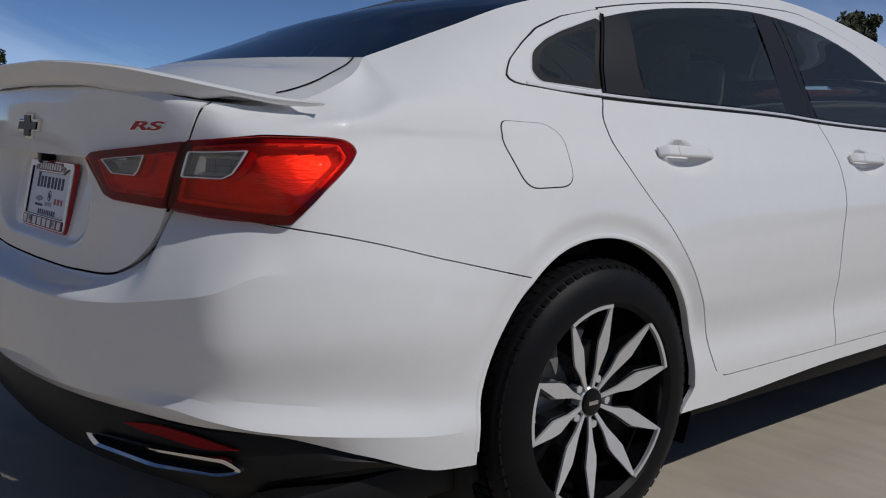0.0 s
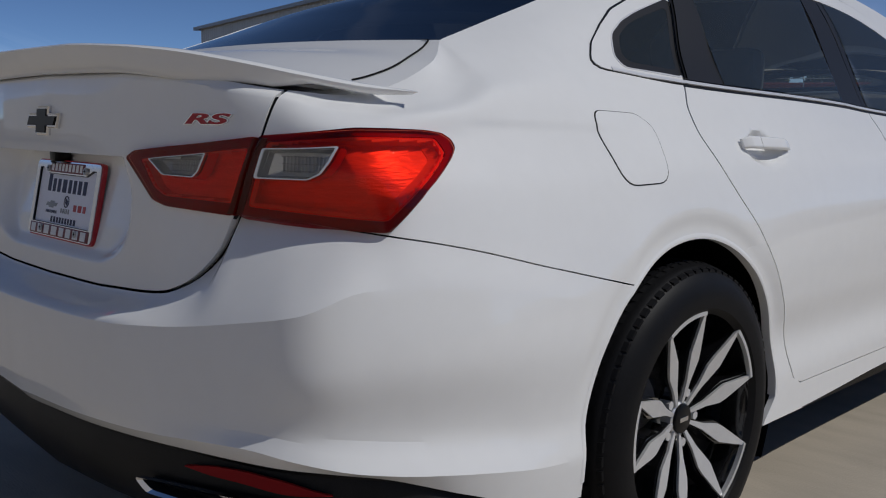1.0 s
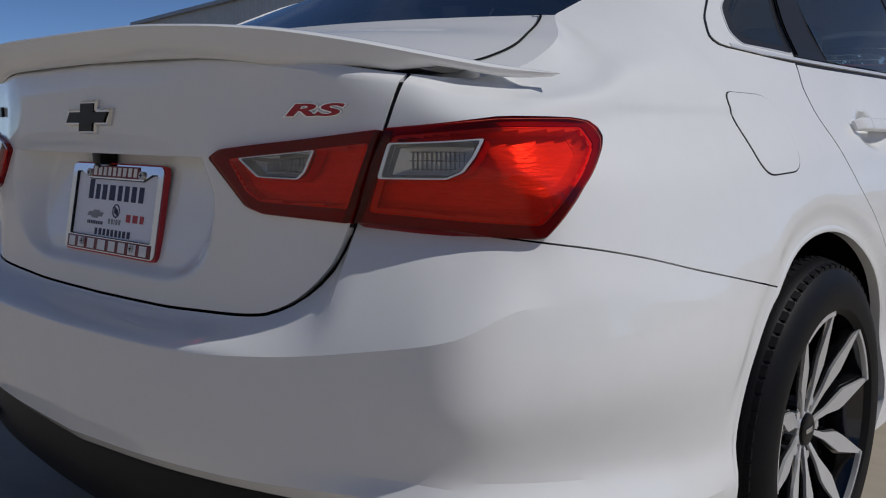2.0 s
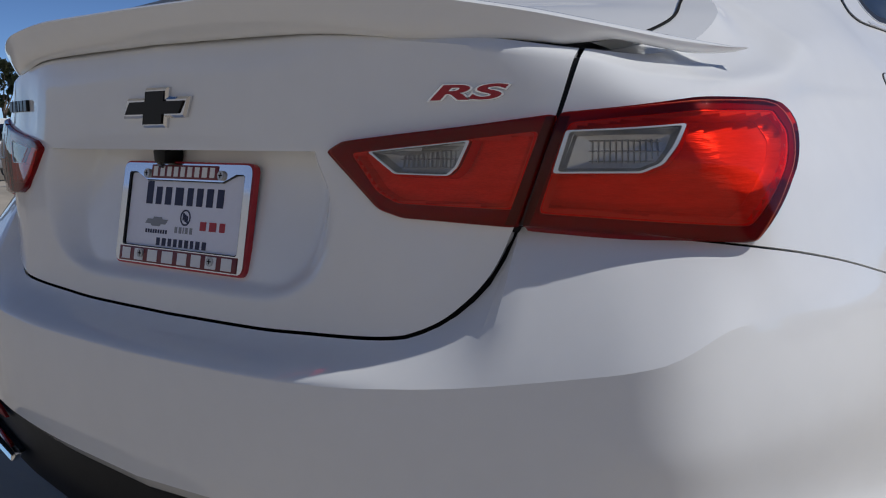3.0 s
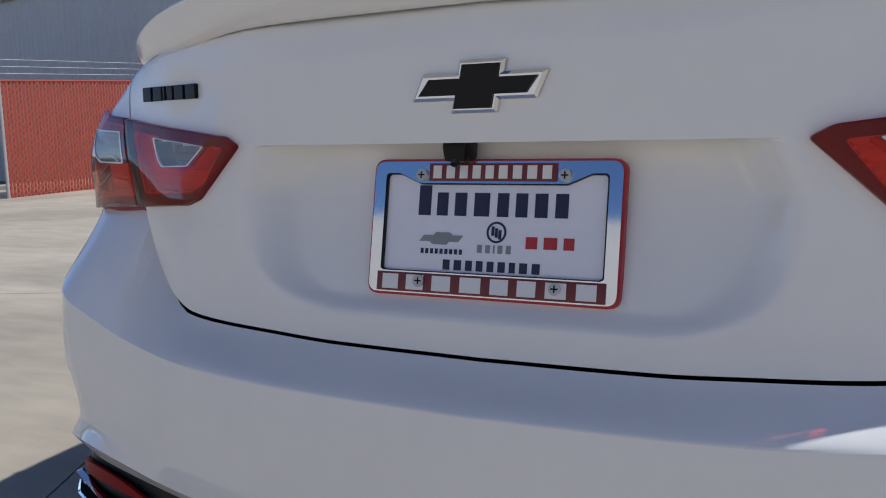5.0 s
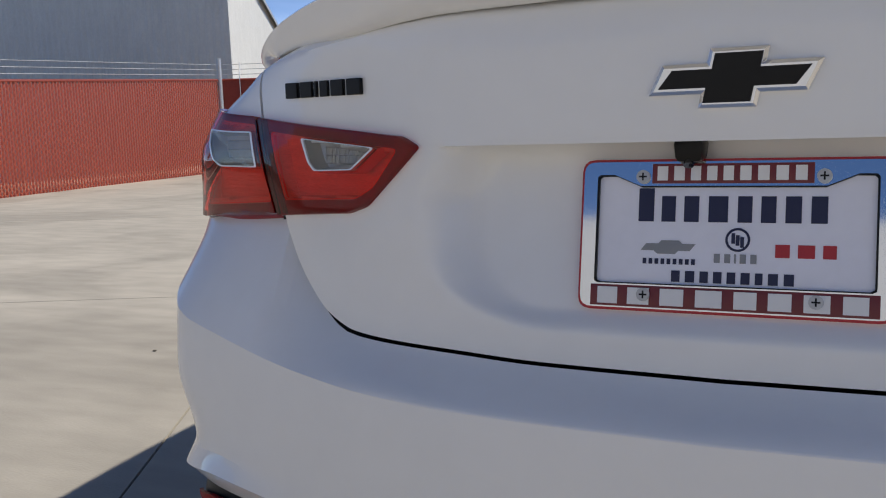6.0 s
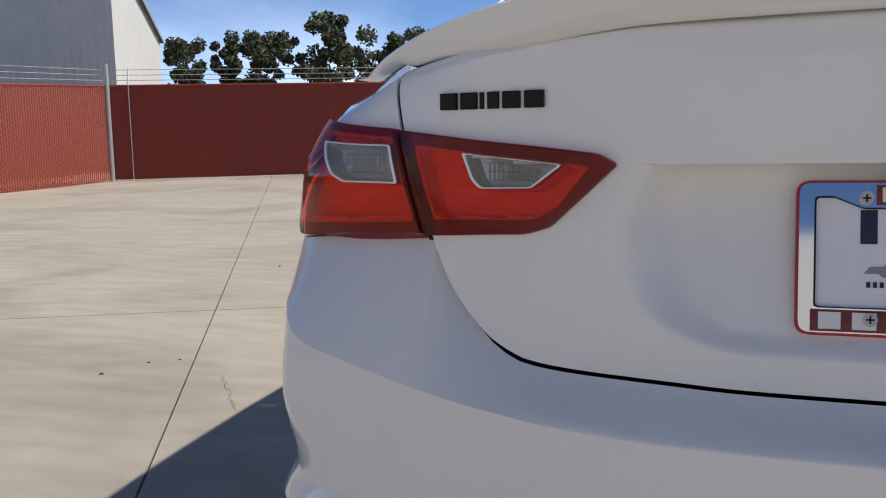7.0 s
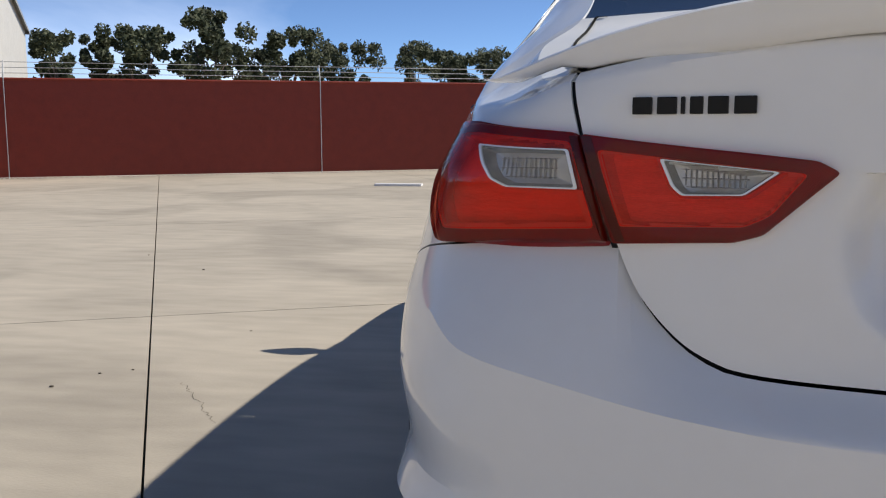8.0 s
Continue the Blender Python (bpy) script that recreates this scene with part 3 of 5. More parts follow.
# -- roof, glass, deck and bonnet: one crowned surface between the two roof edges
CROWN = spline((-.1, .07, .25, .36, .45, .68, .92, 1.36, 1.6, 2.4, 3.2, 3.7, 4.4), (.035, .035, .058, .045, .012, .022, .028, .030, .045, .05, .09, .07, .05))
BOW = spline((-.1, .05, .30, .45, .68, .92, 1.25, 2.2, 2.4, 3.3, 3.6, 4.4), (.10, .10, .10, .09, .055, .05, .03, -.02, -.08, -.22, -.05, -.3))


def over(s, u, off=0.0):
    """A point over the car: s picks the roof-edge point, u runs from the left edge (-1) to the right one (1)."""
    p = skin(s, ZS[11](s))
    c = 1 - u * u
    return Vector((p.x * u, p.y - BOW(p.y) * c, p.z + CROWN(p.y) * c + off))


def over_rows(s0, s1, n=30, m=40, w=1.0, off=0.0):
    return [[over(s0 + (s1 - s0) * k / n, -w + 2 * w * j / m, off) for j in range(m + 1)] for k in range(n + 1)]


part("deck", grid(over_rows(0.66, 1.183, 24)), PAINT, car, "white rear deck below the back window")
part("rear_window", grid(over_rows(1.19, 2.02, 30, off=-.003)), BACKTINT, car, "dark tinted back window")
part("roof", rim_in(grid(over_rows(2.025, 3.03, 30)), 0.01), PAINT, car, "white roof")
part("windscreen", grid(over_rows(3.035, 4.30, 30, off=-.003)), TINT, car, "tinted windscreen")
part("bonnet", rim_in(grid(over_rows(4.305, 5.1, 20)), 0.01), PAINT, car, "white bonnet")
nose = []
for k in range(25):
    u = -1 + k / 12
    row = []
    for j in range(13):
        z = 0.29 + (0.93 + .05 * (1 - u * u) - 0.29) * j / 12
        p = skin(5.1, min(z, 0.93))
        row.append((p.x * u, p.y + 0.33 * math.sqrt(max(1 - u * u, 0)) - 0.06 * (j / 12) ** 2 * (1 - u * u), z))
    nose.append(row)
part("front_bumper", rim_in(grid(nose), 0.01), PAINT, car, "white front bumper")

# -- near-black shell painted as the shade behind the gaps, and the wheel houses
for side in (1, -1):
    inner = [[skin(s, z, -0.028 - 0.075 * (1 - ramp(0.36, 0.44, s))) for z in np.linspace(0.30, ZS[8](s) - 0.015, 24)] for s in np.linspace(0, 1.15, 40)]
    part("inner_tail", sheet(inner, side, 0), CAVITY_SHADE, car)
    part("inner_flank", sheet([[skin(flank(y), z, -0.035) for z in np.linspace(0.30 if abs(y - HUB.y) > .5 else .78, 0.985, 12)] for y in np.linspace(0.38, 4.3, 60)], side, 0), CAVITY_SHADE, car)
    for hy in (HUB.y, FRONT_HUB_Y):
        house = [[(side * x, hy + r * math.cos(a), HUB.z + r * math.sin(a)) for a in np.linspace(-0.45, math.pi + 0.45, 40)] for x, r in ((0.50, 0.05), (0.50, ARCH + .03), (0.80, ARCH + 0.03), (0.905, ARCH + 0.004))]
        part("wheel_house", grid(house), BLACK, car)
part("underbody", box((-0.86, 0.10, 0.20), (0.86, 4.4, 0.29), 0.03), BLACK, car)

def radial(outline, centre, n=96):
    """An outline sampled at even angles round a centre."""
    out = []
    for k in range(n):
        a = 2 * math.pi * k / n
        d = (math.cos(a), math.sin(a) * .5)
        best = 0.0
        for (y0, z0), (y1, z1) in zip(outline, outline[1:] + outline[:1]):
            ey, ez = y1 - y0, z1 - z0
            det = d[0] * -ez + d[1] * ey
            if abs(det) < 1e-9:
                continue
            py, pz = y0 - centre[0], z0 - centre[1]
            t, u = (py * -ez + pz * ey) / det, (d[0] * pz - d[1] * py) / det
            if t > 0 and -1e-6 <= u <= 1 + 1e-6:
                best = max(best, t)
        out.append((centre[0] + d[0] * best, centre[1] + d[1] * best))
    return out


# -- tail lamps
def lamp_shell(outlines, side):
    """A sheet over nested outlines of (s, z), each with its height over the skin."""
    rows = []
    for pts, off in outlines:
        rows.append([raised(s, z, off) for s, z in pts + pts[:1]])
    return grid(mirrored(rows, side), flip=side < 0)


def blend(a, b, t):
    return [(p[0] + (q[0] - p[0]) * t, p[1] + (q[1] - p[1]) * t) for p, q in zip(a, b)]


def tail_lamp(name, outline, face, window, side, label):
    lamp = empty(name, label, "tail lamp")
    lamp.parent = car
    del lamp["category"]
    ws, wz = [p[0] for p in window], [p[1] for p in window]
    c = ((min(ws) + max(ws)) / 2, (min(wz) + max(wz)) / 2)
    n = 240
    edge, rim_f, win = radial(outline, c, n), radial(face, c, n), radial(window, c, n)
    mid = [c] * n
    part("housing", lamp_shell([(edge, -.012), (edge, .002), (blend(edge, rim_f, .5), .002), (rim_f, .002), (rim_f, -.004)], side), RED_DEEP, lamp, "deep maroon housing")
    part("light_guide", lamp_shell([(rim_f, -.004), (blend(rim_f, mid, .012), .001), (blend(rim_f, mid, .030), .001), (blend(rim_f, mid, .042), -.006)], side), RED_PIPE, lamp, "bright red light guide")
    bowl = [(blend(rim_f, mid, .042), -.005), (blend(rim_f, mid, .07), -.014), (blend(rim_f, mid, .10), -.0172)]
    bowl += [(blend(rim_f, mid, .10 + .90 * k / 16), -.0185) for k in range(17)]
    part("red_reflector", lamp_shell(bowl, side), LAMP_BOWL, lamp, "red ribbed reflector")
    part("window_guide", lamp_shell([(blend(win, mid, -.17), -.014), (blend(win, mid, -.13), -.002), (blend(win, mid, -.05), .004)], side), RED_PIPE, lamp, "bright red guide round the reversing light")
    part("window_rim", lamp_shell([(blend(win, mid, -.02), .006), (blend(win, mid, -.02), .0112), (blend(win, mid, .05), .0112), (blend(win, mid, .08), .004)], side), TRIM, lamp, "bright rim")
    rev = part("reverse_window", lamp_shell([(blend(win, mid, .06), .009), (blend(win, mid, .16), -.012), (blend(win, mid, .55), -.016), (mid, -.016)], side), REFLECT, lamp, "clear ribbed reversing light")
    inner = [(a, b) for a, b in blend(win, mid, .24)]
    ks = np.linspace(min(ws), max(ws), 22)[6:-4]
    for sk in ks:
        zs = [b for a, b in inner if abs(a - sk) < .006]
        if len(zs) > 1:
            part("rib", sheet([[raised(sk + a, z, -.0105 + b) for z in (min(zs) + .004, max(zs) - .004)] for a, b in ((-.0013, -.003), (0, 0), (.0013, -.003))], side, .001), REFLECT, rev)
    for k in range(1, 4):
        z = min(wz) + (max(wz) - min(wz)) * k / 4
        ss = [a for a, b in inner if abs(b - z) < .004]
        if len(ss) > 1:
            a0, a1 = max(min(ss), ks[0] - .004), min(max(ss), ks[-1] + .004)
            part("rib", sheet([[raised(sk, z + b, -.0105 + d) for b, d in ((-.0008, -.003), (0, 0), (.0008, -.003))] for sk in np.linspace(a0, a1, 8)], side, .001), REFLECT, rev)
    part("clear_pane", lamp_shell([(blend(win, mid, .05), .010), (blend(win, mid, .5), .010), (mid, .010)], side), CLEAR, lamp, "clear pane over the reversing light")
    lens = [(edge, .003), (blend(edge, win, .006), .008), (blend(edge, win, .02), .0102)] + [(blend(edge, win, .02 + .98 * k / 10), .0105) for k in range(1, 11)]
    part("lens", lamp_shell(lens, side), LENS, lamp, "glossy red outer lens")
    # the dark bezel beside the gap between the two lamps
    near = 1 if name == "outer_lamp" else -1
    bez = [[raised(LID_S(z) + near * (.0022 + w), z, .0025) for w in (0, .006, .0125)] for z in np.linspace(.8085, .9335, 16)]
    part("bezel", sheet(bez, side, .002), LAMP_DARK, lamp, "dark bezel beside the gap")
    return lamp


for side in (1, -1):
    tail_lamp("outer_lamp", OUTER, OUTER_FACE, OUTER_WINDOW, side, "red wrap-round tail lamp on the quarter panel")
    tail_lamp("inner_lamp", INNER, INNER_FACE, INNER_WINDOW, side, "red pointed tail lamp on the boot lid")

# -- boot spoiler
SP_X = (0, .2, .35, .465, .578, .658, .718, .746)
SP_Y = spline(SP_X, (-.10, -.095, -.072, -.030, .035, .111, .198, .256))
SP_Z = spline(SP_X, (1.095, 1.095, 1.089, 1.079, 1.059, 1.038, 1.021, 1.016))


def spoiler_rows():
    rows = []
    for k in range(81):
        x = -0.763 + 1.526 * k / 80
        a = abs(x)
        ty, tz = SP_Y(a), SP_Z(a)
        foot = skin(a if a < .48 else .48 + .45 * math.asin(min((a - .48) / .45, .9)), 1.0)
        z_lid = ZS[8](min(a, .66)) + 0.001 + 0.008 * ramp(0.42, 0.60, a)
        fy = foot.y + 0.004 + 0.030 * ramp(0.42, 0.60, a)
        end = ramp(0.612, 0.655, a)
        tip = ramp(0.70, 0.763, a)
        thin = 0.010 - 0.005 * tip
        foot_z = tz - 0.017 + 0.008 * tip
        low = Vector((x, fy + (ty + 0.040 - 0.030 * tip - fy) * end, z_lid + (foot_z - z_lid) * end))
        row = [low]
        for t in (.12, .25, .4, .55, .7, .84, .94):
            row.append(Vector((x, low.y + (ty + 0.003 - low.y) * t**.62, low.z + (tz - thin - low.z) * t**1.5)))
        row += [Vector((x, ty, tz - thin * .65)), Vector((x, ty - .0012, tz - thin * .3)), Vector((x, ty + 0.004, tz)), Vector((x, ty + 0.02, tz + .001))]
        back = (0.20 - 0.10 * end) * (1 - ramp(0.64, 0.763, a)) + 0.016
        row += [Vector((x, ty + back * t, tz - 0.002 - (0.04 - 0.034 * end) * t * t)) for t in (.5, .8, 1.0)]
        row.append(Vector((x, low.y + 0.010, low.z)) if end > 0.01 else Vector((x, ty + back, z_lid - 0.01)))
        heart, k2 = Vector((x, ty + 0.008, tz - 0.004)), 1 - 0.93 * min(max((a - 0.70) / 0.063, 0.0), 1.0) ** 2.2
        rows.append([heart + (p - heart) * k2 for p in row])
    return rows


part("spoiler", grid(spoiler_rows(), True), PAINT, car, "white boot-lid spoiler", angle=40)
for side in (1, -1):
    gap = spline((.24, .272, .326, .393, .438, .47), (.612, .624, .635, .617, .603, .585))

    def deck_point(x, y, off):
        """The deck's surface over (x, y)."""
        s, u = flank(y) if y > .45 else .9, .8
        for _ in range(40):
            p = over(s, u)
            s += (y - p.y) * .8
            u += (x - p.x) * .8
            s, u = min(max(s, .67), 1.18), min(u, .99)
        return over(s, u, off)

    strip = []
    for y in np.linspace(.245, .465, 26):
        strip.append([deck_point(gap(y) + w, y, .0012) for w in (-.0019, .0019)])
    # the shut line's shade is a near-black strip laid on the deck
    part("lid_gap", sheet(strip, side, .002), CAVITY_SHADE, car, "dark strip painted as the shade in the boot lid's shut line")

# -- lower valance, exhaust tips and red reflectors
valance = []
for k in range(81):
    s = abs(-1.12 + 2.24 * k / 80)
    sg = -1 if k < 40 else 1
    z0 = ZS[0](s)
    drop = 0.16 * (1 - ramp(0.75, 1.12, s))
    row = []
    for t, o in ((0, -0.006), (.08, -0.012), (.3, -0.004), (.6, -0.012), (.85, -0.05), (1.0, -0.14)):
        p = skin(s, z0, o)
        row.append((sg * p.x, p.y, z0 + 0.004 - (drop + 0.02) * t))
    valance.append(row)
part("valance", rim_in(grid(valance), 0.01), BLACK, car, "matt black lower valance")
for side in (1, -1):
    tip = empty("exhaust_tip", "chrome trapezoid exhaust tip", "")
    tip.parent = car
    rows = []
    rim = round_poly([(.425, .345), (.455, .322), (.62, .322), (.765, .330), (.80, .340), (.770, .366), (.62, .360)], .012, 4)
    for off, k, kz in ((0.03, 1.0, 1.0), (0.040, .985, .93), (0.036, .92, .62), (-0.06, .86, .5)):
        o = shrink(rim, (k, kz))
        rows.append([skin(s, .405, off - 0.022) * 1.0 - Vector((0, 0, .405 - z)) for s, z in o + o[:1]])
    part("tip_rim", grid(mirrored(rows[:3], side), side > 0), CHROME, tip, "polished chrome rim")
    part("tip_bore", grid(mirrored(rows[2:], side), side > 0), CAVITY_SHADE, tip)
    mid = spline((.53, .64, .70, .785), (.384, .390, .386, .376))
    half = spline((.53, .60, .70, .785), (.001, .009, .011, .0005))
    part("low_reflector", sheet([[skin(s, ZS[0](s), 0.003) + Vector((0, 0, mid(s) - ZS[0](s) + h * half(s))) for h in (-1, 1)] for s in np.linspace(.53, .785, 20)], side, .006), RED_DEEP, car, "dark red strip reflector low on the valance")

# -- plate, emblem and letters
def flat_text(body, size, depth, shear=0.0, bold=0.0):
    cu = bpy.data.curves.new("t", "FONT")
    cu.body, cu.size, cu.extrude, cu.shear, cu.align_x, cu.align_y = body, size, depth, shear, "CENTER", "CENTER"
    cu.offset = bold
    ob = bpy.data.objects.new("t", cu)
    scene.collection.objects.link(ob)
    bpy.context.view_layer.update()
    me = bpy.data.meshes.new_from_object(ob.evaluated_get(bpy.context.evaluated_depsgraph_get()))
    bpy.data.objects.remove(ob)
    bm = bmesh.new()
    bm.from_mesh(me)
    return bm


plate = empty("number_plate", "white dealer plate in a chrome frame with red bands", "")
plate.parent = car
PLATE_TURN = Matrix.Translation((0.0, -0.016, 0.794)) @ Euler((radians(90 - 11.5), 0, 0)).to_matrix().to_4x4()


def on_plate(bm):
    bmesh.ops.transform(bm, verts=bm.verts[:], matrix=PLATE_TURN)
    return bm


def ring(outer, inner, z0, z1):
    """A flat frame between two outlines with the same number of points."""
    n = len(outer)
    rows = []
    for pts, z in ((inner, z0), (inner, z1), (outer, z1), (outer, z0)):
        rows.append([(x, y, z) for x, y in pts + pts[:1]])
    return grid(rows)


part("plate_sheet", on_plate(box((-.150, -.072, -.002), (.150, .072, .001))), PLATE_WHITE, plate, "white plate", smooth=False)
out = radial(round_poly([(-.156, -.079), (.156, -.079), (.156, .079), (-.156, .079)], .012), (0, 0), 200)
inn = radial(round_poly([(-.141, -.053), (.141, -.053), (.141, .065), (.116, .065), (.100, .053), (-.100, .053), (-.116, .065), (-.141, .065)], .004), (0, 0), 200)
part("plate_frame", on_plate(ring(out, inn, -.004, .006)), CHROME, plate, "chrome plate frame")
lip = [(x * .985, y * .975) for x, y in inn]
part("frame_lip", on_plate(ring(inn, lip, .0005, .0045)), BADGE_BLACK, plate, "dark inner lip of the plate frame")
rim = radial(round_poly([(-.159, -.082), (.159, -.082), (.159, .082), (-.159, .082)], .014), (0, 0), 200)
part("frame_edge", on_plate(ring(rim, out, -.006, .003)), RED_PRINT, plate, "red outer edge")
part("red_band", on_plate(box((-.081, .0555, .0062), (.081, .0765, .0072), .0004)), DARK_RED_PRINT, plate, "red band")
part("red_band", on_plate(box((-.144, -.0775, .0062), (.144, -.0545, .0072), .0004)), DARK_RED_PRINT, plate, "red band")


def bars(x0, y0, y1, widths, gap, material, z):
    """A row of plain bars in place of letters."""
    x = x0
    for w in widths:
        part("bar", on_plate(box((x + w * .13, y0, z), (x + w * .85, y1, z + .0006), .0002)), material, plate, smooth=False)
        x += w + gap


bars(-.0775, .0585, .0738, (.0155, .0155, .0145, .0145, .0145, .0155, .0155, .0165, .0155), .0021, WHITE_PRINT, .0073)
bars(-.140, -.0750, -.0570, (.0305, .0325, .0345, .0375, .0315, .0315, .0345, .0325), .0020, WHITE_PRINT, .0073)
bars(-.0985, .0150, .0508, (.0230,), .003, NAVY, .0011)
bars(-.0735, .0150, .0425, (.0205, .0215, .0275, .0200, .0205, .0215, .0215), .0030, NAVY, .0011)
bars(-.0600, -.0490, -.0370, (.0125, .0135, .0120, .0120, .0120, .0125, .0105, .0135, .0135), .0018, NAVY, .0011)
bars(-.0900, -.0305, -.0245, (.0055,) * 9, .0009, NAVY, .0011)
bars(-.0160, -.0275, -.0180, (.0085, .0085, .0030, .0085, .0085), .0020, GREY_PRINT, .0011)
bars(.0430, -.0205, -.0070, (.0195, .0225, .0175), .0018, RED_PRINT, .0011)
part("cross_mark", on_plate(ring([(-.092, -.016), (-.078, -.016), (-.074, -.0195), (-.055, -.0195), (-.052, -.016), (-.040, -.016), (-.034, -.0085), (-.048, -.0085), (-.051, -.005), (-.070, -.005), (-.073, -.0085), (-.086, -.0085)], [(-.0630, -.0125)] * 12, .0011, .0017)), GREY_PRINT, plate, "small grey cross mark", smooth=False)
circle = [(.0085 + .0125 * math.cos(k * .2618), -.003 + .0125 * math.sin(k * .2618)) for k in range(24)]
part("round_mark", on_plate(ring(circle, [(.0085 + (x - .0085) * .80, -.003 + (y + .003) * .80) for x, y in circle], .0011, .0017)), NAVY, plate, "small round mark", smooth=False)
for dx, dy in ((-.0045, .001), (0, -.001), (.0045, -.003)):
    part("bar", on_plate(box((.0085 + dx - .0018, -.003 + dy - .005, .0011), (.0085 + dx + .0018, -.003 + dy + .006, .0017))), NAVY, plate, smooth=False)
for x, y in ((-.0905, .0625), (.0905, .0625), (-.086, -.064), (.086, -.064)):
    screw = part("screw", on_plate(tube((x, y, .006), (x, y, .0100), .0072, 14)), GALV, plate, "steel cross-head screw")
    for a, b in ((.0042, .0009), (.0009, .0042)):
        part("slot", on_plate(box((x - a, y - b, .0100), (x + a, y + b, .0104))), CAVITY_SHADE, screw, smooth=False)

emblem = empty("emblem", "black cross badge with a chrome rim", "")
emblem.parent = car


def badge(k, depth, z):
    """A wide cross in slanted outline."""
    w, h, a, b, sl = .0755, .0148, .0278, .0288, .014
    if k < 1:
        w, h, a, b = .0755 - .0105, .0148 - .0058, .0278 - .0052, .0288 - .0050
    pts = [(-w - sl * .5, -h), (-a - .003, -h), (-a - .006, -b), (a - .006, -b), (a - .003, -h), (w - sl * .5, -h), (w + sl * .5, h), (a + .003, h), (a + .006, b), (-a + .006, b), (-a + .003, h), (-w + sl * .5, h)]
    bm = bmesh.new()
    f = bm.faces.new([bm.verts.new((x, y, z)) for x, y in pts])
    r = bmesh.ops.extrude_face_region(bm, geom=[f])
    for v in r["geom"]:
        if isinstance(v, bmesh.types.BMVert):
            v.co.z += depth
    bmesh.ops.recalc_face_normals(bm, faces=bm.faces[:])
    if k >= 1:
        edges = [e for e in bm.edges if all(v.co.z > z + depth * .5 for v in e.verts)]
        bmesh.ops.bevel(bm, geom=edges, offset=.0035, segments=1, affect="EDGES")
    bmesh.ops.transform(bm, verts=bm.verts[:], matrix=Matrix.Translation((0.008, -.0545, .9565)) @ Euler((radians(90), 0, 0)).to_matrix().to_4x4())
    return bm


part("badge_rim", badge(1.0, .008, -.002), CHROME, emblem, "chrome rim", smooth=False)
part("badge_face", badge(.8, .002, .0065), BADGE_BLACK, emblem, "gloss black face", smooth=False)
eye_pod = box((-.057, -.024, .872), (-.025, .012, .897), .006)
for v in eye_pod.verts:
    v.co.x += (.003 if v.co.x < -.041 else -.003) * max(0.0, (.884 - v.co.z) / .012)
pod = part("camera_housing", eye_pod, BADGE_BLACK, car, "small black reversing camera")
part("camera_lens", tube((-.041, -.019, .873), (-.041, -.022, .869), .0055, 12), GLOSS_BLACK, pod)


def onto_lid(bm, s, z, side, tip=0.0):
    """Lays flat work on the lid at (s, z), facing out."""
    p, n = skin(s, z), skin_normal(s, z)
    x = Vector((0, 0, 1)).cross(n).normalized()
    y = n.cross(x)
    m = Matrix((x, y, n)).transposed().to_4x4()
    m.translation = p
    if side < 0:
        f = Matrix.Diagonal((-1, 1, 1, 1))
        m = f @ m @ f
    bmesh.ops.transform(bm, verts=bm.verts[:], matrix=m @ Matrix.Rotation(radians(tip), 4, "Z"))
    return bm


def wide(bm, k=2.0):
    bmesh.ops.scale(bm, vec=(k, 1, 1), verts=bm.verts[:])
    return bm


script = empty("letter_badge", "red and chrome two-letter badge", "")
script.parent = car
part("badge_back", onto_lid(wide(flat_text("RS", .0240, .0015, .30, .0016), 3.42), .517, .9628, 1), CHROME, script, "chrome backing")
part("badge_letters", onto_lid(wide(flat_text("RS", .0240, .0030, .30, .0006), 3.42), .517, .9628, 1), RED_PRINT, script, "red letters")
word = empty("name_badge", "row of raised black badge blocks", "")
word.parent = car
for x, w in ((-.0577, .0276), (-.028, .0258), (-.004, .017), (.0113, .0055), (.0295, .0258), (.058, .0258)):
    part("bar", onto_lid(box((-x - w * .44, -.0100, -.002), (-x + w * .44, .0100, .004), .0012), .497, .969, -1), BADGE_BLACK, word, smooth=False)



# -- side windows
def on_flank(y, z, off=0.0):
    return raised(flank(y), z, off)


def window_patch(outline, off, side, cols=30, rows=10, depth=0.0):
    return patch([(flank(y), z) for y, z in outline], off, side, cols, rows, depth)


GLASS_TOP = spline((.843, .895, .994, 1.152, 1.272, 1.5, 1.907, 2.045, 2.2, 2.42, 2.6, 2.98), (1.124, 1.163, 1.211, 1.257, 1.284, 1.318, 1.346, 1.338, 1.318, 1.259, 1.175, 1.0))
GLASS_LOW = lambda y: BELT(y) + (.013 if y > .9 else .010)


def line(f, a, b, off=0.0, n=24):
    return [(y, f(y) + off) for y in np.linspace(a, b, n)]


def ring_patch(outer, inner, off, side, depth=0.002):
    rows = [[on_flank(y, z, off) for y, z in o + o[:1]] for o in (outer, [((p[0] + q[0]) / 2, (p[1] + q[1]) / 2) for p, q in zip(outer, inner)], inner)]
    return sheet(rows[::-1], side, depth)


Q_MID = (.99, 1.14)
Q_OUT = radial(round_poly([(.7595, 1.095), (.757, 1.088), (.761, 1.081), (.775, 1.074), (.90, 1.062), (1.0256, 1.053), (1.181, 1.284), (1.03, 1.250), (.922, 1.210), (.86, 1.174), (.795, 1.130)], .006), Q_MID)
Q_IN = radial(QUARTER_GLASS, Q_MID)
_first = next(k for k in range(96) if Q_IN[k - 1][0] >= 1.029 + .672 * (Q_IN[k - 1][1] - 1.064) > 0 and Q_IN[k][0] < 1.029 + .672 * (Q_IN[k][1] - 1.064))
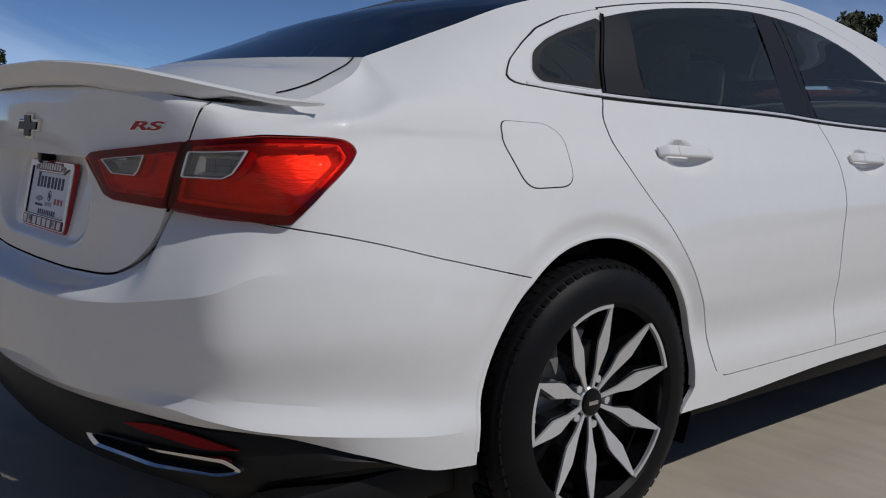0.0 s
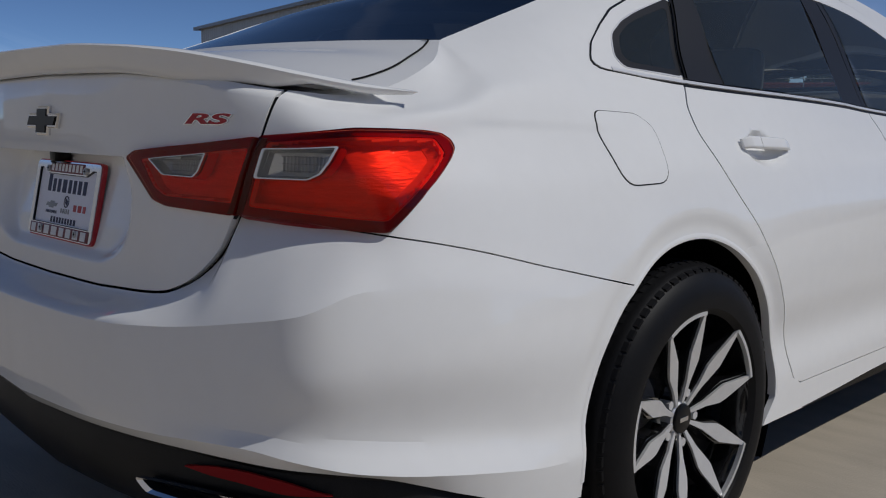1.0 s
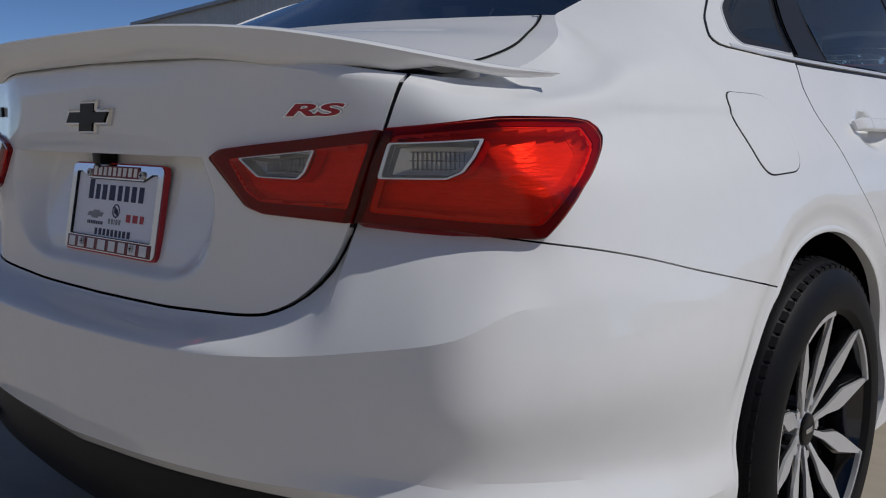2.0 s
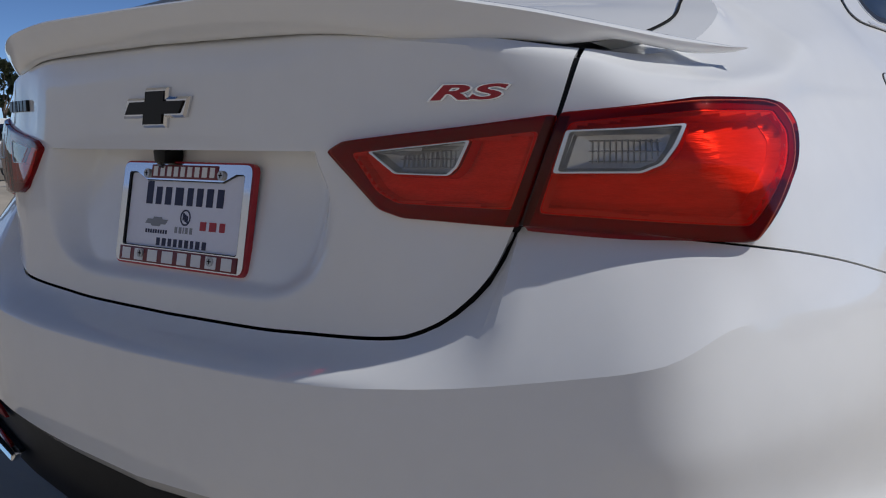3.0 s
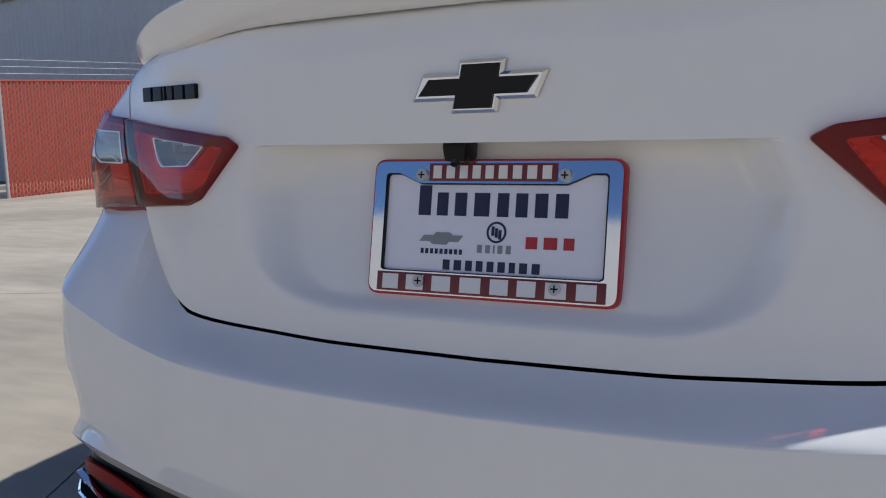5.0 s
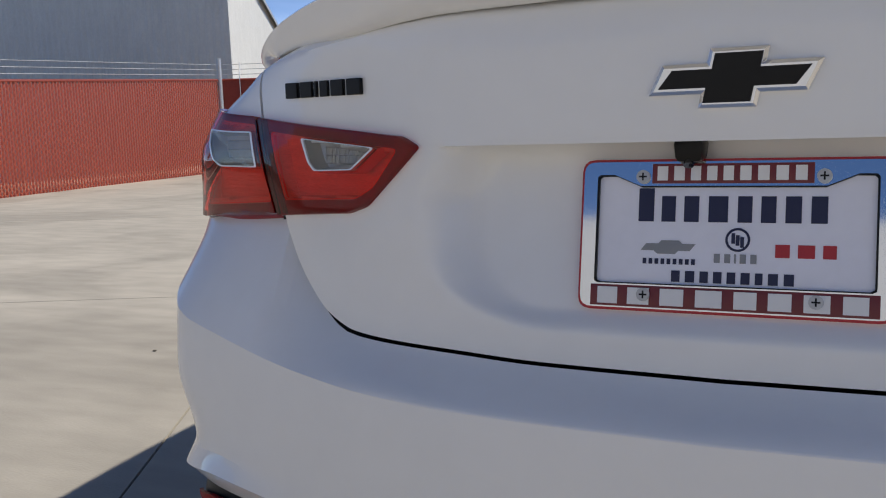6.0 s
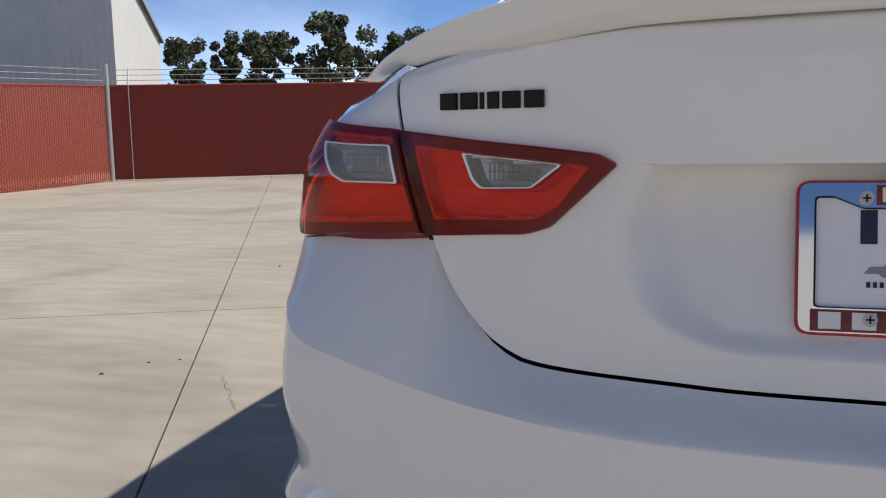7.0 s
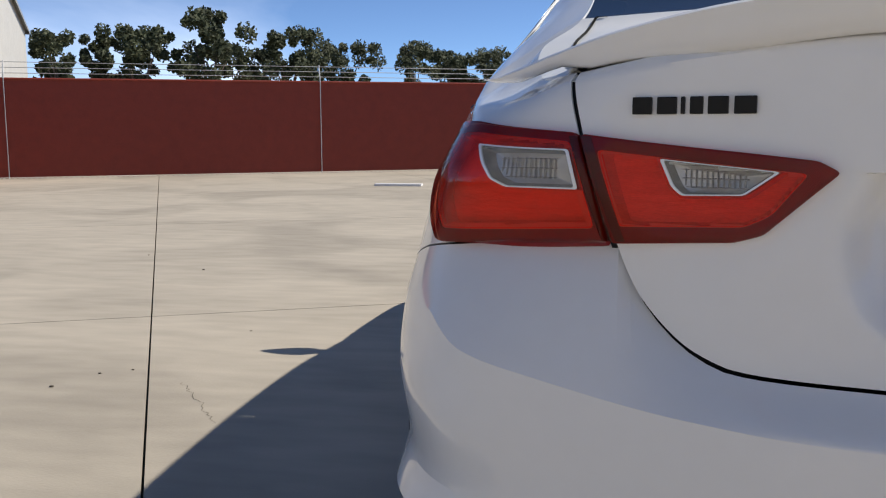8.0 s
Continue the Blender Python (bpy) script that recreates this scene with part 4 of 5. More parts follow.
Q_EDGE = [p for p in Q_IN[_first:] + Q_IN[:_first] if p[0] < 1.029 + .672 * (p[1] - 1.064)]


def grown(outline, w):
    return [(Q_MID[0] + (y - Q_MID[0]) * (1 + w / math.hypot(y - Q_MID[0], z - Q_MID[1])), Q_MID[1] + (z - Q_MID[1]) * (1 + w / math.hypot(y - Q_MID[0], z - Q_MID[1]))) for y, z in outline]


for side in (1, -1):
    part("window_seal", window_patch(line(TOP, 1.172, 3.02, -.006) + line(TOP, 3.02, 1.172, .003), .0009, side, 70, 2, .001), BADGE_BLACK, car, "black rubber window seal")
    part("window_seal", ring_patch(grown(Q_OUT, .0045), grown(Q_OUT, -.004), .0012, side, .001), BADGE_BLACK, car, "black rubber window seal")
    part("window_seal", window_patch(line(BELT, 1.02, 3.02, -.005) + line(BELT, 3.02, 1.02, .012), .0009, side, 60, 2, .001), BADGE_BLACK, car, "black rubber window seal")
    part("window_surround", window_patch(line(GLASS_TOP, 1.176, 3.0, -.002) + line(TOP, 3.0, 1.176, -.002), .003, side, 70, 3, .004), PAINT, car, "white window frame")
    part("window_surround", ring_patch(Q_OUT, Q_IN, .003, side, .003), PAINT, car, "white window frame")
    part("window_trim", sheet([[on_flank(y, z, .0042) for y, z in o] for o in (grown(Q_EDGE, -.0022), grown(Q_EDGE, .001))], side, .003), TRIM, car, "thin bright glass edge")
    part("window_border", ring_patch(Q_IN, [tuple(p) for p in shrink(Q_IN, (.80, .78))], .0028, side, .0003), PILLAR, car, "black printed glass border")
    part("window_trim", window_patch(line(BELT, .80, 3.03, .001) + line(BELT, 3.03, .80, .0075), .0045, side, 60, 2, .004), TRIM, car, "bright belt trim")
    part("window_divider", sheet([[on_flank(1.034 + .139 * k / 12 + w, 1.060 + .206 * k / 12, .0052) for w in (-.0065, .0045)] for k in range(13)], side, .003), BADGE_BLACK, car, "black strip between the side windows")
    panes = (
        ("quarter_window", TINT, QUARTER_GLASS),
        ("door_pillar", PILLAR, [(1.037, 1.064)] + line(GLASS_LOW, 1.06, 1.192, 0, 5) + [(1.272, 1.284), (1.18, 1.264)]),
        ("rear_door_window", TINT, line(GLASS_LOW, 1.194, 1.864, 0, 9) + [(1.907, 1.346), (1.70, 1.336), (1.5, 1.318), (1.274, 1.284)]),
        ("centre_pillar", PILLAR, line(GLASS_LOW, 1.868, 2.0, 0, 5) + [(2.010, 1.342), (1.911, 1.346)]),
        ("front_pillar_strip", PILLAR, line(GLASS_LOW, 2.006, 2.033, 0, 3) + [(2.045, 1.338), (2.016, 1.341)]),
        ("front_door_window", TINT, line(GLASS_LOW, 2.037, 2.93, 0, 9) + line(GLASS_TOP, 2.93, 2.048, 0, 12)),
    )
    for nm, m, outline in panes:
        part(nm, window_patch(shrink(outline, (1.05, 1.0)) if m is PILLAR else outline, .0014 if m is PILLAR else .0024, side, 20, 8, .002 if m is PILLAR else 0), m, car)

# -- fuel flap, door handles, mirrors
FUEL = round_poly([(.662, .945), (.671, .989), (.800, .984), (.840, .955), (.826, .850), (.690, .847)], .035)
flap = window_patch(FUEL, .0016, 1, 24, 12, .003)
# near-black patch under the flap, its edge painted as the gap's shade
part("fuel_flap_gap", window_patch(shrink(FUEL, 1.028), .0006, 1, 24, 12, .001), CAVITY_SHADE, car)
part("fuel_flap", flap, PAINT, car, "white fuel filler flap")
for side in (1, -1):
    for yc, zc in GRIPS:
        handle = empty("door_handle", "white pull handle across a finger bowl", "")
        handle.parent = car
        for nm, y0, y1 in (("grip_cap", yc - .108, yc - .047), ("grip", yc - .045, yc + .112)):
            rows = []
            for k in range(15):
                y = y0 + (y1 - y0) * k / 14
                e = min(1.0, (y - yc + .114) / .03, (yc + .118 - y) / .05)
                e = math.sqrt(max(e, .05))
                half, mid = .0135 * (.55 + .45 * e), zc + .004 - .035 * (y - yc)
                o = round_poly([(mid - half, -.002 + .012 * e), (mid - half * .9, .020 * e), (mid + half * .8, .024 * e), (mid + half, -.002 + .014 * e)], .007, 4)
                rows.append([on_flank(y, z, d) for z, d in o + o[:1]])
            rows = [[sum(rows[0], Vector()) / len(rows[0])] * len(rows[0])] + rows + [[sum(rows[-1], Vector()) / len(rows[-1])] * len(rows[-1])]
            bm = grid(mirrored(rows, side), side > 0)
            bmesh.ops.recalc_face_normals(bm, faces=bm.faces[:])
            part(nm, bm, PAINT, handle)
    mirror = empty("door_mirror", "black and white door mirror", "")
    mirror.parent = car
    bm = bmesh.new()
    bmesh.ops.create_uvsphere(bm, u_segments=20, v_segments=12, radius=1.0)
    for v in bm.verts:
        taper = .66 - .34 * v.co.x
        v.co = Vector((side * (.965 + .125 * v.co.x), 3.0 + (.06 if v.co.y < 0 else .10) * v.co.y * taper, 1.020 + .085 * v.co.z * taper))
    part("mirror_shell", bm, GLOSS_BLACK, mirror, "gloss black shell")
    part("mirror_arm", box((min(side * .80, side * .93), 2.97, .965), (max(side * .80, side * .93), 3.04, 1.0), .01), GLOSS_BLACK, mirror)

# -- seats seen through the glass
for x in (-.38, .38):
    for y, top in ((1.22, .98), (2.0, 1.05)):
        seat = empty("car_seat", "dark cloth car seat with a headrest", "")
        seat.parent = car
        part("backrest", box((x - .24, y - .12, .55), (x + .24, y + .04, top), .05), SEAT, seat)
        part("headrest", box((x - .13, y - .10, top), (x + .13, y - .01, top + .155), .04), SEAT, seat)
part("headliner", grid([[over(s, u, -.04) for u in np.linspace(-.86, .86, 9)] for s in np.linspace(2.1, 3.0, 8)]), mat("headliner_cloth", (.36, .36, .35), .9, vary=.05), car, "pale grey headliner")
part("dashboard", box((-.7, 3.05, .6), (.7, 3.5, .98), .06), SEAT, car)
part("cabin_floor", box((-.8, .9, .5), (.8, 3.3, .56), .02), SEAT, car)
part("parcel_shelf", box((-.60, .55, 1.0), (.60, 1.15, 1.03), .01), SEAT, car)

# -- wheels
def wheel():
    hub = empty("wheel", "black alloy wheel with machined spokes and a road tyre", "")
    w = .110
    prof = [(-w + .012, .232), (-w, .245), (-w - .004, .272), (-w + .002, .297), (-w + .012, .316), (-w + .027, .331), (-w + .04, .336)]
    for c in (-.05, -.016, .016, .05):
        prof += [(c - .006, .338), (c - .005, .330), (c + .005, .330), (c + .006, .338)]
    prof += [(w - .04, .336), (w - .027, .331), (w - .012, .316), (w - .002, .297), (w + .004, .272), (w, .245), (w - .012, .232)]
    tyre = part("tyre", lathe(prof, 96), RUBBER, hub, "black road tyre with tread", angle=28)
    bm = bmesh.new()
    for k in range(72):
        for lo, hi, sh in ((-.094, -.055, .02), (-.045, -.021, .01), (-.011, .011, .0), (.021, .045, -.01), (.055, .094, -.02)):
            a0 = 2 * math.pi * (k + .14) / 72
            a1 = 2 * math.pi * (k + .86) / 72
            vs = []
            for r in (.328, .3405):
                for x, dz in ((lo, 0), (hi, sh)):
                    rr = r - (.014 if abs(x) > .09 else 0)
                    for a in (a0 + dz, a1 + dz):
                        vs.append(bm.verts.new((x, rr * math.cos(a), rr * math.sin(a))))
            for q in ((4, 5, 7, 6), (0, 1, 5, 4), (2, 6, 7, 3), (0, 4, 6, 2), (1, 3, 7, 5)):
                bm.faces.new([vs[i] for i in q])
    bmesh.ops.recalc_face_normals(bm, faces=bm.faces[:])
    part("tread", bm, RUBBER, tyre, kind="stuff", smooth=False)
    rim = part("rim", lathe([(-w + .012, .234), (-.04, .215), (.05, .222), (w - .022, .236), (w - .008, .2385), (w - .004, .243), (w - .010, .246)], 80), GLOSS_BLACK, hub, "gloss black rim barrel")
    part("brake_disc", lathe([(.0, .02), (.0, .16), (-.02, .165), (-.02, .02)], 48), GALV, hub, "steel brake disc")
    part("rim_back", lathe([(-.045, .02), (-.045, .225)], 48), CAVITY_SHADE, hub)
    face = w - .026
    for k in range(10):
        a = radians(85 - 36 * k)
        lean = 1 if k % 2 == 0 else -1
        pts = [(.034, -.004), (.034, .004), (.085, .0075), (.128, .017), (.150, .018 + .003 * lean), (.238, .003 + .006 * lean), (.238, -.003 + .006 * lean), (.150, -.018 + .003 * lean), (.128, -.017), (.085, -.0075)]
        for nm, mt, dx, th, k2 in (("spoke_web", GLOSS_BLACK, -.010, .040, 1.25), ("spoke", SATIN, 0.0, .006, 1.0)):
            bm = bmesh.new()
            f = bm.faces.new([bm.verts.new((face + dx + .020 - .045 * (1 - min(r / .236, 1.0)) ** 1.0, r * math.cos(a) - t * k2 * math.sin(a), r * math.sin(a) + t * k2 * math.cos(a))) for r, t in pts])
            bmesh.ops.triangulate(bm, faces=[f])
            r = bmesh.ops.extrude_face_region(bm, geom=bm.faces[:])
            for v in r["geom"]:
                if isinstance(v, bmesh.types.BMVert):
                    v.co.x -= th
            bmesh.ops.recalc_face_normals(bm, faces=bm.faces[:])
            part(nm, bm, mt, rim, smooth=False)
        if k % 2 == 0:
            arc = [[(w - .004, r * math.cos(radians(85 - 36 * k + g)), r * math.sin(radians(85 - 36 * k + g))) for r in (.231, .2395)] for g in np.linspace(1, 35, 14)]
            part("rim_edge", rim_in(grid(arc), .010, Vector((1, 0, 0))), SATIN, rim)
    part("hub_ring", lathe([(face - .045, .040), (face - .022, .038), (face - .019, .034), (face - .022, .031)], 32), SATIN, rim)
    part("hub_cap", lathe([(face - .03, .033), (face - .014, .031), (face - .012, .027), (face - .014, 0.0)], 32), BADGE_BLACK, rim)
    part("hub_badge", box((face - .014, -.016, -.005), (face - .0105, .016, .005), .001), CHROME, rim)
    part("sidewall_mark", rim_in(grid([[(w - .001 + (r - .290) * -.35, r * math.cos(a), r * math.sin(a)) for r in (.287, .300)] for a in np.linspace(radians(62), radians(82), 10)]), .002, Vector((1, 0, 0))), GREY_PRINT, tyre)
    for k in range(5):
        a = radians(67 + 72 * k)
        part("lug_nut", tube((face - .045, .057 * math.cos(a), .057 * math.sin(a)), (face - .018, .057 * math.cos(a), .057 * math.sin(a)), .010, 6), SATIN, rim)
    return hub


w0 = wheel()
w0.parent = car
w0.location = (0.828, HUB.y, HUB.z)
for x, y, turn in ((-.828, HUB.y, 180), (.828, FRONT_HUB_Y, 0), (-.828, FRONT_HUB_Y, 180)):
    copy_thing(w0, pose(x, y, HUB.z, 0, 0, turn))


# The car stands turned by a degree or so to the yard's axis, and its left flank runs out accordingly.
AXIS = 0.032


def turned(y):
    return AXIS * min(max(y, 0.0), 3.0)


def follow_axis(ob):
    for kid in ob.children:
        if kid.name.split(".")[0] == "wheel":
            if kid.location.x < 0:
                kid.location.x -= turned(kid.location.y)
            continue
        if kid.type == "MESH":
            co = np.empty(len(kid.data.vertices) * 3, dtype=np.float32)
            kid.data.vertices.foreach_get("co", co)
            co = co.reshape(-1, 3)
            co[:, 0] -= AXIS * np.clip(co[:, 1], 0.0, 3.0) * np.clip(-co[:, 0] / 0.75, 0.0, 1.0)
            kid.data.vertices.foreach_set("co", co.ravel())
            kid.data.update()
        follow_axis(kid)


follow_axis(car)


# ---- yard ----
def land(x, y):
    """The ground falls a little beyond the gate."""
    return -0.75 * ramp(13.0, 27.0, -x)


xs = [-4000, -600, -150] + list(np.linspace(-60, 40, 51)) + [150, 600, 4000]
ys = [-4000, -600, -150] + list(np.linspace(-40, 80, 31)) + [200, 800, 4000]
bm = grid([[(x, y, land(x, y) - 0.045) for y in ys] for x in xs], True)
ground = part("ground", bm, mat("yard_earth", (0.20, 0.17, 0.13), 0.95, vary=0.2, scale=0.5, bump=0.3, bump_scale=20), None, "bare ground under the yard slabs", kind="structure", category="ground")
U, V = Vector((-.448, .894, 0)), Vector((.912, .41, 0))
SLAB_U, SLAB_V = 4.55, 4.55
ORIGIN = Vector((-2.82, 3.14, 0))
pavement = tagged(new("pavement"), "large pale concrete slabs with narrow dark joints", "pavement", kind="structure")
for i in range(-6, 7):
    for j in range(-6, 7):
        q = []
        for a, b in ((0, 0), (1, 0), (1, 1), (0, 1)):
            g = 0.004
            q.append(ORIGIN + U * (SLAB_U * (i + a) + (g if a == 0 else -g)) + V * (SLAB_V * (j + b) + (g if b == 0 else -g)))
        c = sum(q, Vector()) / 4
        if c.x < -16 or c.y > 22:
            continue
        bm = bmesh.new()
        for zz in (0, -.06):
            for p in q:
                bm.verts.new((p.x, p.y, zz + land(p.x, p.y)))
        bm.verts.ensure_lookup_table()
        v = bm.verts
        bm.faces.new((v[3], v[2], v[1], v[0]))
        for k in range(4):
            bm.faces.new((v[k], v[(k + 1) % 4], v[4 + (k + 1) % 4], v[4 + k]))
        bmesh.ops.recalc_face_normals(bm, faces=bm.faces[:])
        part("slab", bm, CONCRETE, pavement, smooth=False)


# small stones and a board lying on the slabs
for x, y, r in ((-2.578, 1.903, .012), (-2.50, 2.10, .009), (-2.40, 2.17, .008), (-2.75, 1.16, .010), (-3.2, 4.6, .012), (-3.9, 5.2, .010), (-2.2, 2.9, .007)):
    bm = bmesh.new()
    bmesh.ops.create_icosphere(bm, subdivisions=1, radius=r * .65)
    for v in bm.verts:
        v.co = Vector((x + v.co.x * 1.4, y + v.co.y, .26 * r + v.co.z * .5))
    part("stone", bm, JOINT, None, "small dark stone lying on the concrete", category="stone")
part("board", box((-4.15, 13.0, 0.0), (-3.40, 13.18, .035), .006), WHITE_PRINT, None, "pale flat board lying on the concrete", category="board")



def crack(points, w, seed):
    """A fine wandering crack in the concrete, filled with dirt."""
    rnd = random.Random(seed)
    rows = []
    for (x0, y0), (x1, y1) in zip(points[:-1], points[1:]):
        for k in range(6):
            t = k / 6
            x, y = x0 + (x1 - x0) * t + rnd.gauss(0, .006), y0 + (y1 - y0) * t + rnd.gauss(0, .006)
            ww = w * rnd.uniform(.3, 1)
            rows.append([(x - ww, y - ww * .5, .0012), (x + ww, y + ww * .5, .0012)])
    return part("crack", grid(rows), JOINT, pavement, "fine dark crack")


crack([(-2.13, 2.03), (-2.055, 1.932), (-1.959, 1.816), (-1.873, 1.683), (-1.801, 1.594)], .0012, 3)
crack([(-2.6, 1.33), (-2.429, 1.393), (-2.174, 1.478), (-2.047, 1.526)], .0009, 4)

# ---- fences ----
def fence(name, a, b, height, label, posts, bulge=0.004, post_r=0.009):
    a, b = Vector(a), Vector(b)
    run, n = (b - a), (b - a).normalized()
    face = Vector((n.y, -n.x, 0))
    top = empty(name, label, "fence")
    length = run.length
    bm = bmesh.new()
    step, k = 0.062, 0
    while k * step < length:
        p = a + n * (k * step)
        q = p + n * (0.0635 if bulge == 0 else 0.050)
        bow = face * bulge
        vs = [bm.verts.new(c + Vector((0, 0, h + (0.012 * ((k * 7) % 5) / 5 if h > 1 else 0)))) for h in (0.03, height) for c in (p, (p + q) / 2 + bow, q)]
        bm.faces.new((vs[0], vs[1], vs[4], vs[3]))
        bm.faces.new((vs[1], vs[2], vs[5], vs[4]))
        k += 1
    part("slats", bm, SLAT_RED, top, "dark red privacy slats", smooth=False, kind="stuff")
    bm = bmesh.new()
    for sign in (1, -1):
        d = -height
        while d < length:
            s0, s1 = max(d, 0.0), min(d + height, length)
            h0, h1 = s0 - d, s1 - d
            if sign < 0:
                h0, h1 = height - h0, height - h1
            off = face * ((0.016 if sign > 0 else 0.018) if bulge == 0 else (0.030 if sign > 0 else 0.034))
            p, q = a + n * s0 + off + Vector((0, 0, h0)), a + n * s1 + off + Vector((0, 0, h1))
            w = Vector((0, 0, 0.0035 if bulge == 0 else 0.006))
            bm.faces.new([bm.verts.new(c) for c in (p - w, q - w, q + w, p + w)])
            d += 0.09
    # shade painted in: the shaded fence's wire takes the darker slat red
    part("wire_mesh", bm, SLAT_RED if bulge == 0 else WIRE_RED_LIT, top, "red coated wire mesh", smooth=False, kind="stuff")
    for d in posts:
        p = a + n * d + face * 0.04
        post = part("post", tube(p, p + Vector((0, 0, height + 0.05)), post_r, 10), GALV, top, "galvanised post")
        part("barb_arm", tube(p + Vector((0, 0, height)), p + Vector((0, 0, height + 0.32)) - face * 0.12, 0.012, 6), GALV, post)
    for k in range(3):
        z = height + 0.09 + 0.1 * k
        off = face * (0.04 - 0.04 * (k + 1) * 0.9)
        m = max(int(length / 3), 1)
        for i in range(m):
            p0, p1 = a + run * (i / m) + off, a + run * ((i + 1) / m) + off
            part("barbed_wire", tube(p0 + Vector((0, 0, z)), p1 + Vector((0, 0, z)), 0.006, 4), GALV, top)
    part("top_rail", tube(a + Vector((0, 0, height - .01)) + face * .02, b + Vector((0, 0, height - .01)) + face * .02, 0.02, 8), SLAT_RED, top)
    return top


CORNER = (-11.55, 13.9, 0)
FAR_END = (6.1, 23.4, 0)
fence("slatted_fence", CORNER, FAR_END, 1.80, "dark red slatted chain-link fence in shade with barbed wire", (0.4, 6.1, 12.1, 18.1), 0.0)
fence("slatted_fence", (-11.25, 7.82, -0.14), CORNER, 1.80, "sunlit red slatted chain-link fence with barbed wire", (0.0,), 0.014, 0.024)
part("corner_post", tube((-11.5, 13.85, 0), (-11.5, 13.85, 2.2), 0.045, 12), GALV, None, "tall galvanised fence corner post", category="fence post")
fence("slatted_fence", FAR_END, (24, 14, 0), 1.80, "dark red slatted chain-link fence closing the yard", (3.0, 9.0))

gate = empty("sliding_gate", "red slatted sliding gate leaf on a wheel", "gate")
for k in range(10):
    y = 7.03 + k * .06
    part("slat", box((-11.93, y, .16), (-11.915, y + .055, 1.72), .004), SLAT_RED, gate, smooth=False)
for p, q in (((-11.9, 7.01, .12), (-11.9, 7.01, 1.78)), ((-11.9, 7.66, .12), (-11.9, 7.66, 1.78)), ((-11.9, 6.3, .14), (-11.9, 7.66, .14)), ((-11.9, 6.3, 1.76), (-11.9, 7.66, 1.76)), ((-11.9, 6.3, .12), (-11.9, 6.3, 1.78))):
    part("gate_bar", tube(p, q, .024, 8), GALV, gate)
rows = lathe([(-.03, .05), (-.03, .12), (.03, .12), (.03, .05)], 20)
bmesh.ops.translate(rows, verts=rows.verts[:], vec=(-11.86, 7.40, .12))
part("gate_wheel", rows, RUBBER, gate, "black rubber wheel")
part("gate_post", tube((-11.6, 7.72, 0), (-11.6, 7.72, 2.3), .05, 12), GALV, None, "tall galvanised gate post", category="gate post")


# ---- parked vehicles beyond the gate ----
def vehicle(name, label, at, turn, paint, cab, length, height, bed):
    """A parked truck seen from far off: lofted body, glasshouse, wheels."""
    v = empty(name, label, "truck" if bed else "car")
    hw = .95

    def loft(secs):
        rows = []
        for y, w, z0, z1 in secs:
            o = round_poly([(-w, z0), (w, z0), (w * .96, z1), (-w * .96, z1)], .12, 4)
            rows.append([(x, y, z) for x, z in o + o[:1]])
        bm = grid(rows)
        bm.faces.new([bm.verts.new(p) for p in rows[0][:-1]])
        bm.faces.new([bm.verts.new(p) for p in rows[-1][:-1]])
        bmesh.ops.remove_doubles(bm, verts=bm.verts[:], dist=1e-4)
        bmesh.ops.recalc_face_normals(bm, faces=bm.faces[:])
        return bm

    belt = height * .58
    part("body", loft([(0, hw - .05, .42, belt - .05), (.1, hw, .38, belt), (length - .9, hw, .38, belt), (length - .1, hw - .05, .4, belt - .18), (length, hw - .12, .45, belt - .25)]), paint, v)
    y0, y1 = (length * .38, length * .70) if bed else (.12, length * .70)
    part("glasshouse", loft([(y0, hw - .12, belt - .02, belt + .02), (y0 + .25, hw - .16, belt - .02, height), (y1 - .5, hw - .16, belt - .02, height), (y1 + .3, hw - .12, belt - .02, belt + .03)]), cab, v)
    for s in (-1, 1):
        part("side_window", box((s * (hw - .10) - .03, y0 + .35, belt + .06), (s * (hw - .10) + .03, y1 - .35, height - .14), .01), GLOSS_BLACK, v)
        part("tail_light", box((s * (hw - .12) - .07, -.02, belt - .35), (s * (hw - .12) + .07, .06, belt - .05), .01), RED_LAMP, v)
        for yy in (.95, length - .95):
            tyre = lathe([(-.12, .2), (-.12, .36), (.12, .36), (.12, .2)], 24)
            bmesh.ops.translate(tyre, verts=tyre.verts[:], vec=(s * (hw - .12), yy, .36))
            part("wheel", tyre, RUBBER, v)
    part("back_window", box((-.62, y0 + .02, belt + .08), (.62, y0 + .14, height - .16), .01), GLOSS_BLACK, v)
    part("bumper", box((-hw + .06, -.12, .42), (hw - .06, .06, .64), .03), GALV if bed else BLACK, v)
    part("plate_bar", box((-.16, -.135, .70), (.16, -.0, .86), .005), GREY_PRINT, v)
    v.matrix_world = pose(at[0], at[1], land(*at[:2]), 0, 0, turn)
    return v


vehicle("pickup_truck", "white and silver pickup truck parked beyond the gate", (-23.3, 11.6), 75, mat("silver_paint", (.42, .42, .42), .4, coat=.6), PAINT, 5.6, 1.75, True)
vehicle("parked_car", "black off-road wagon parked beyond the gate", (-21.6, 12.7), 60, GLOSS_BLACK, GLOSS_BLACK, 4.7, 1.75, False)

# ---- unseen pale walls added behind the camera: they close the yard and bounce light onto the tail ----
for k, (lo, hi) in enumerate((((-70, -15.3, 0), (26, -15.0, 5.2)), ((26, -15.3, 0), (26.3, 12, 5.2)))):
    part("wall_south" if k == 0 else "wall_east", box(lo, hi), mat("unseen_wall_pale", (.74, .72, .68), .85, vary=.05, scale=2), None, "plain pale wall, unseen, added to close the yard and bounce light", smooth=False, kind="structure", category="wall")

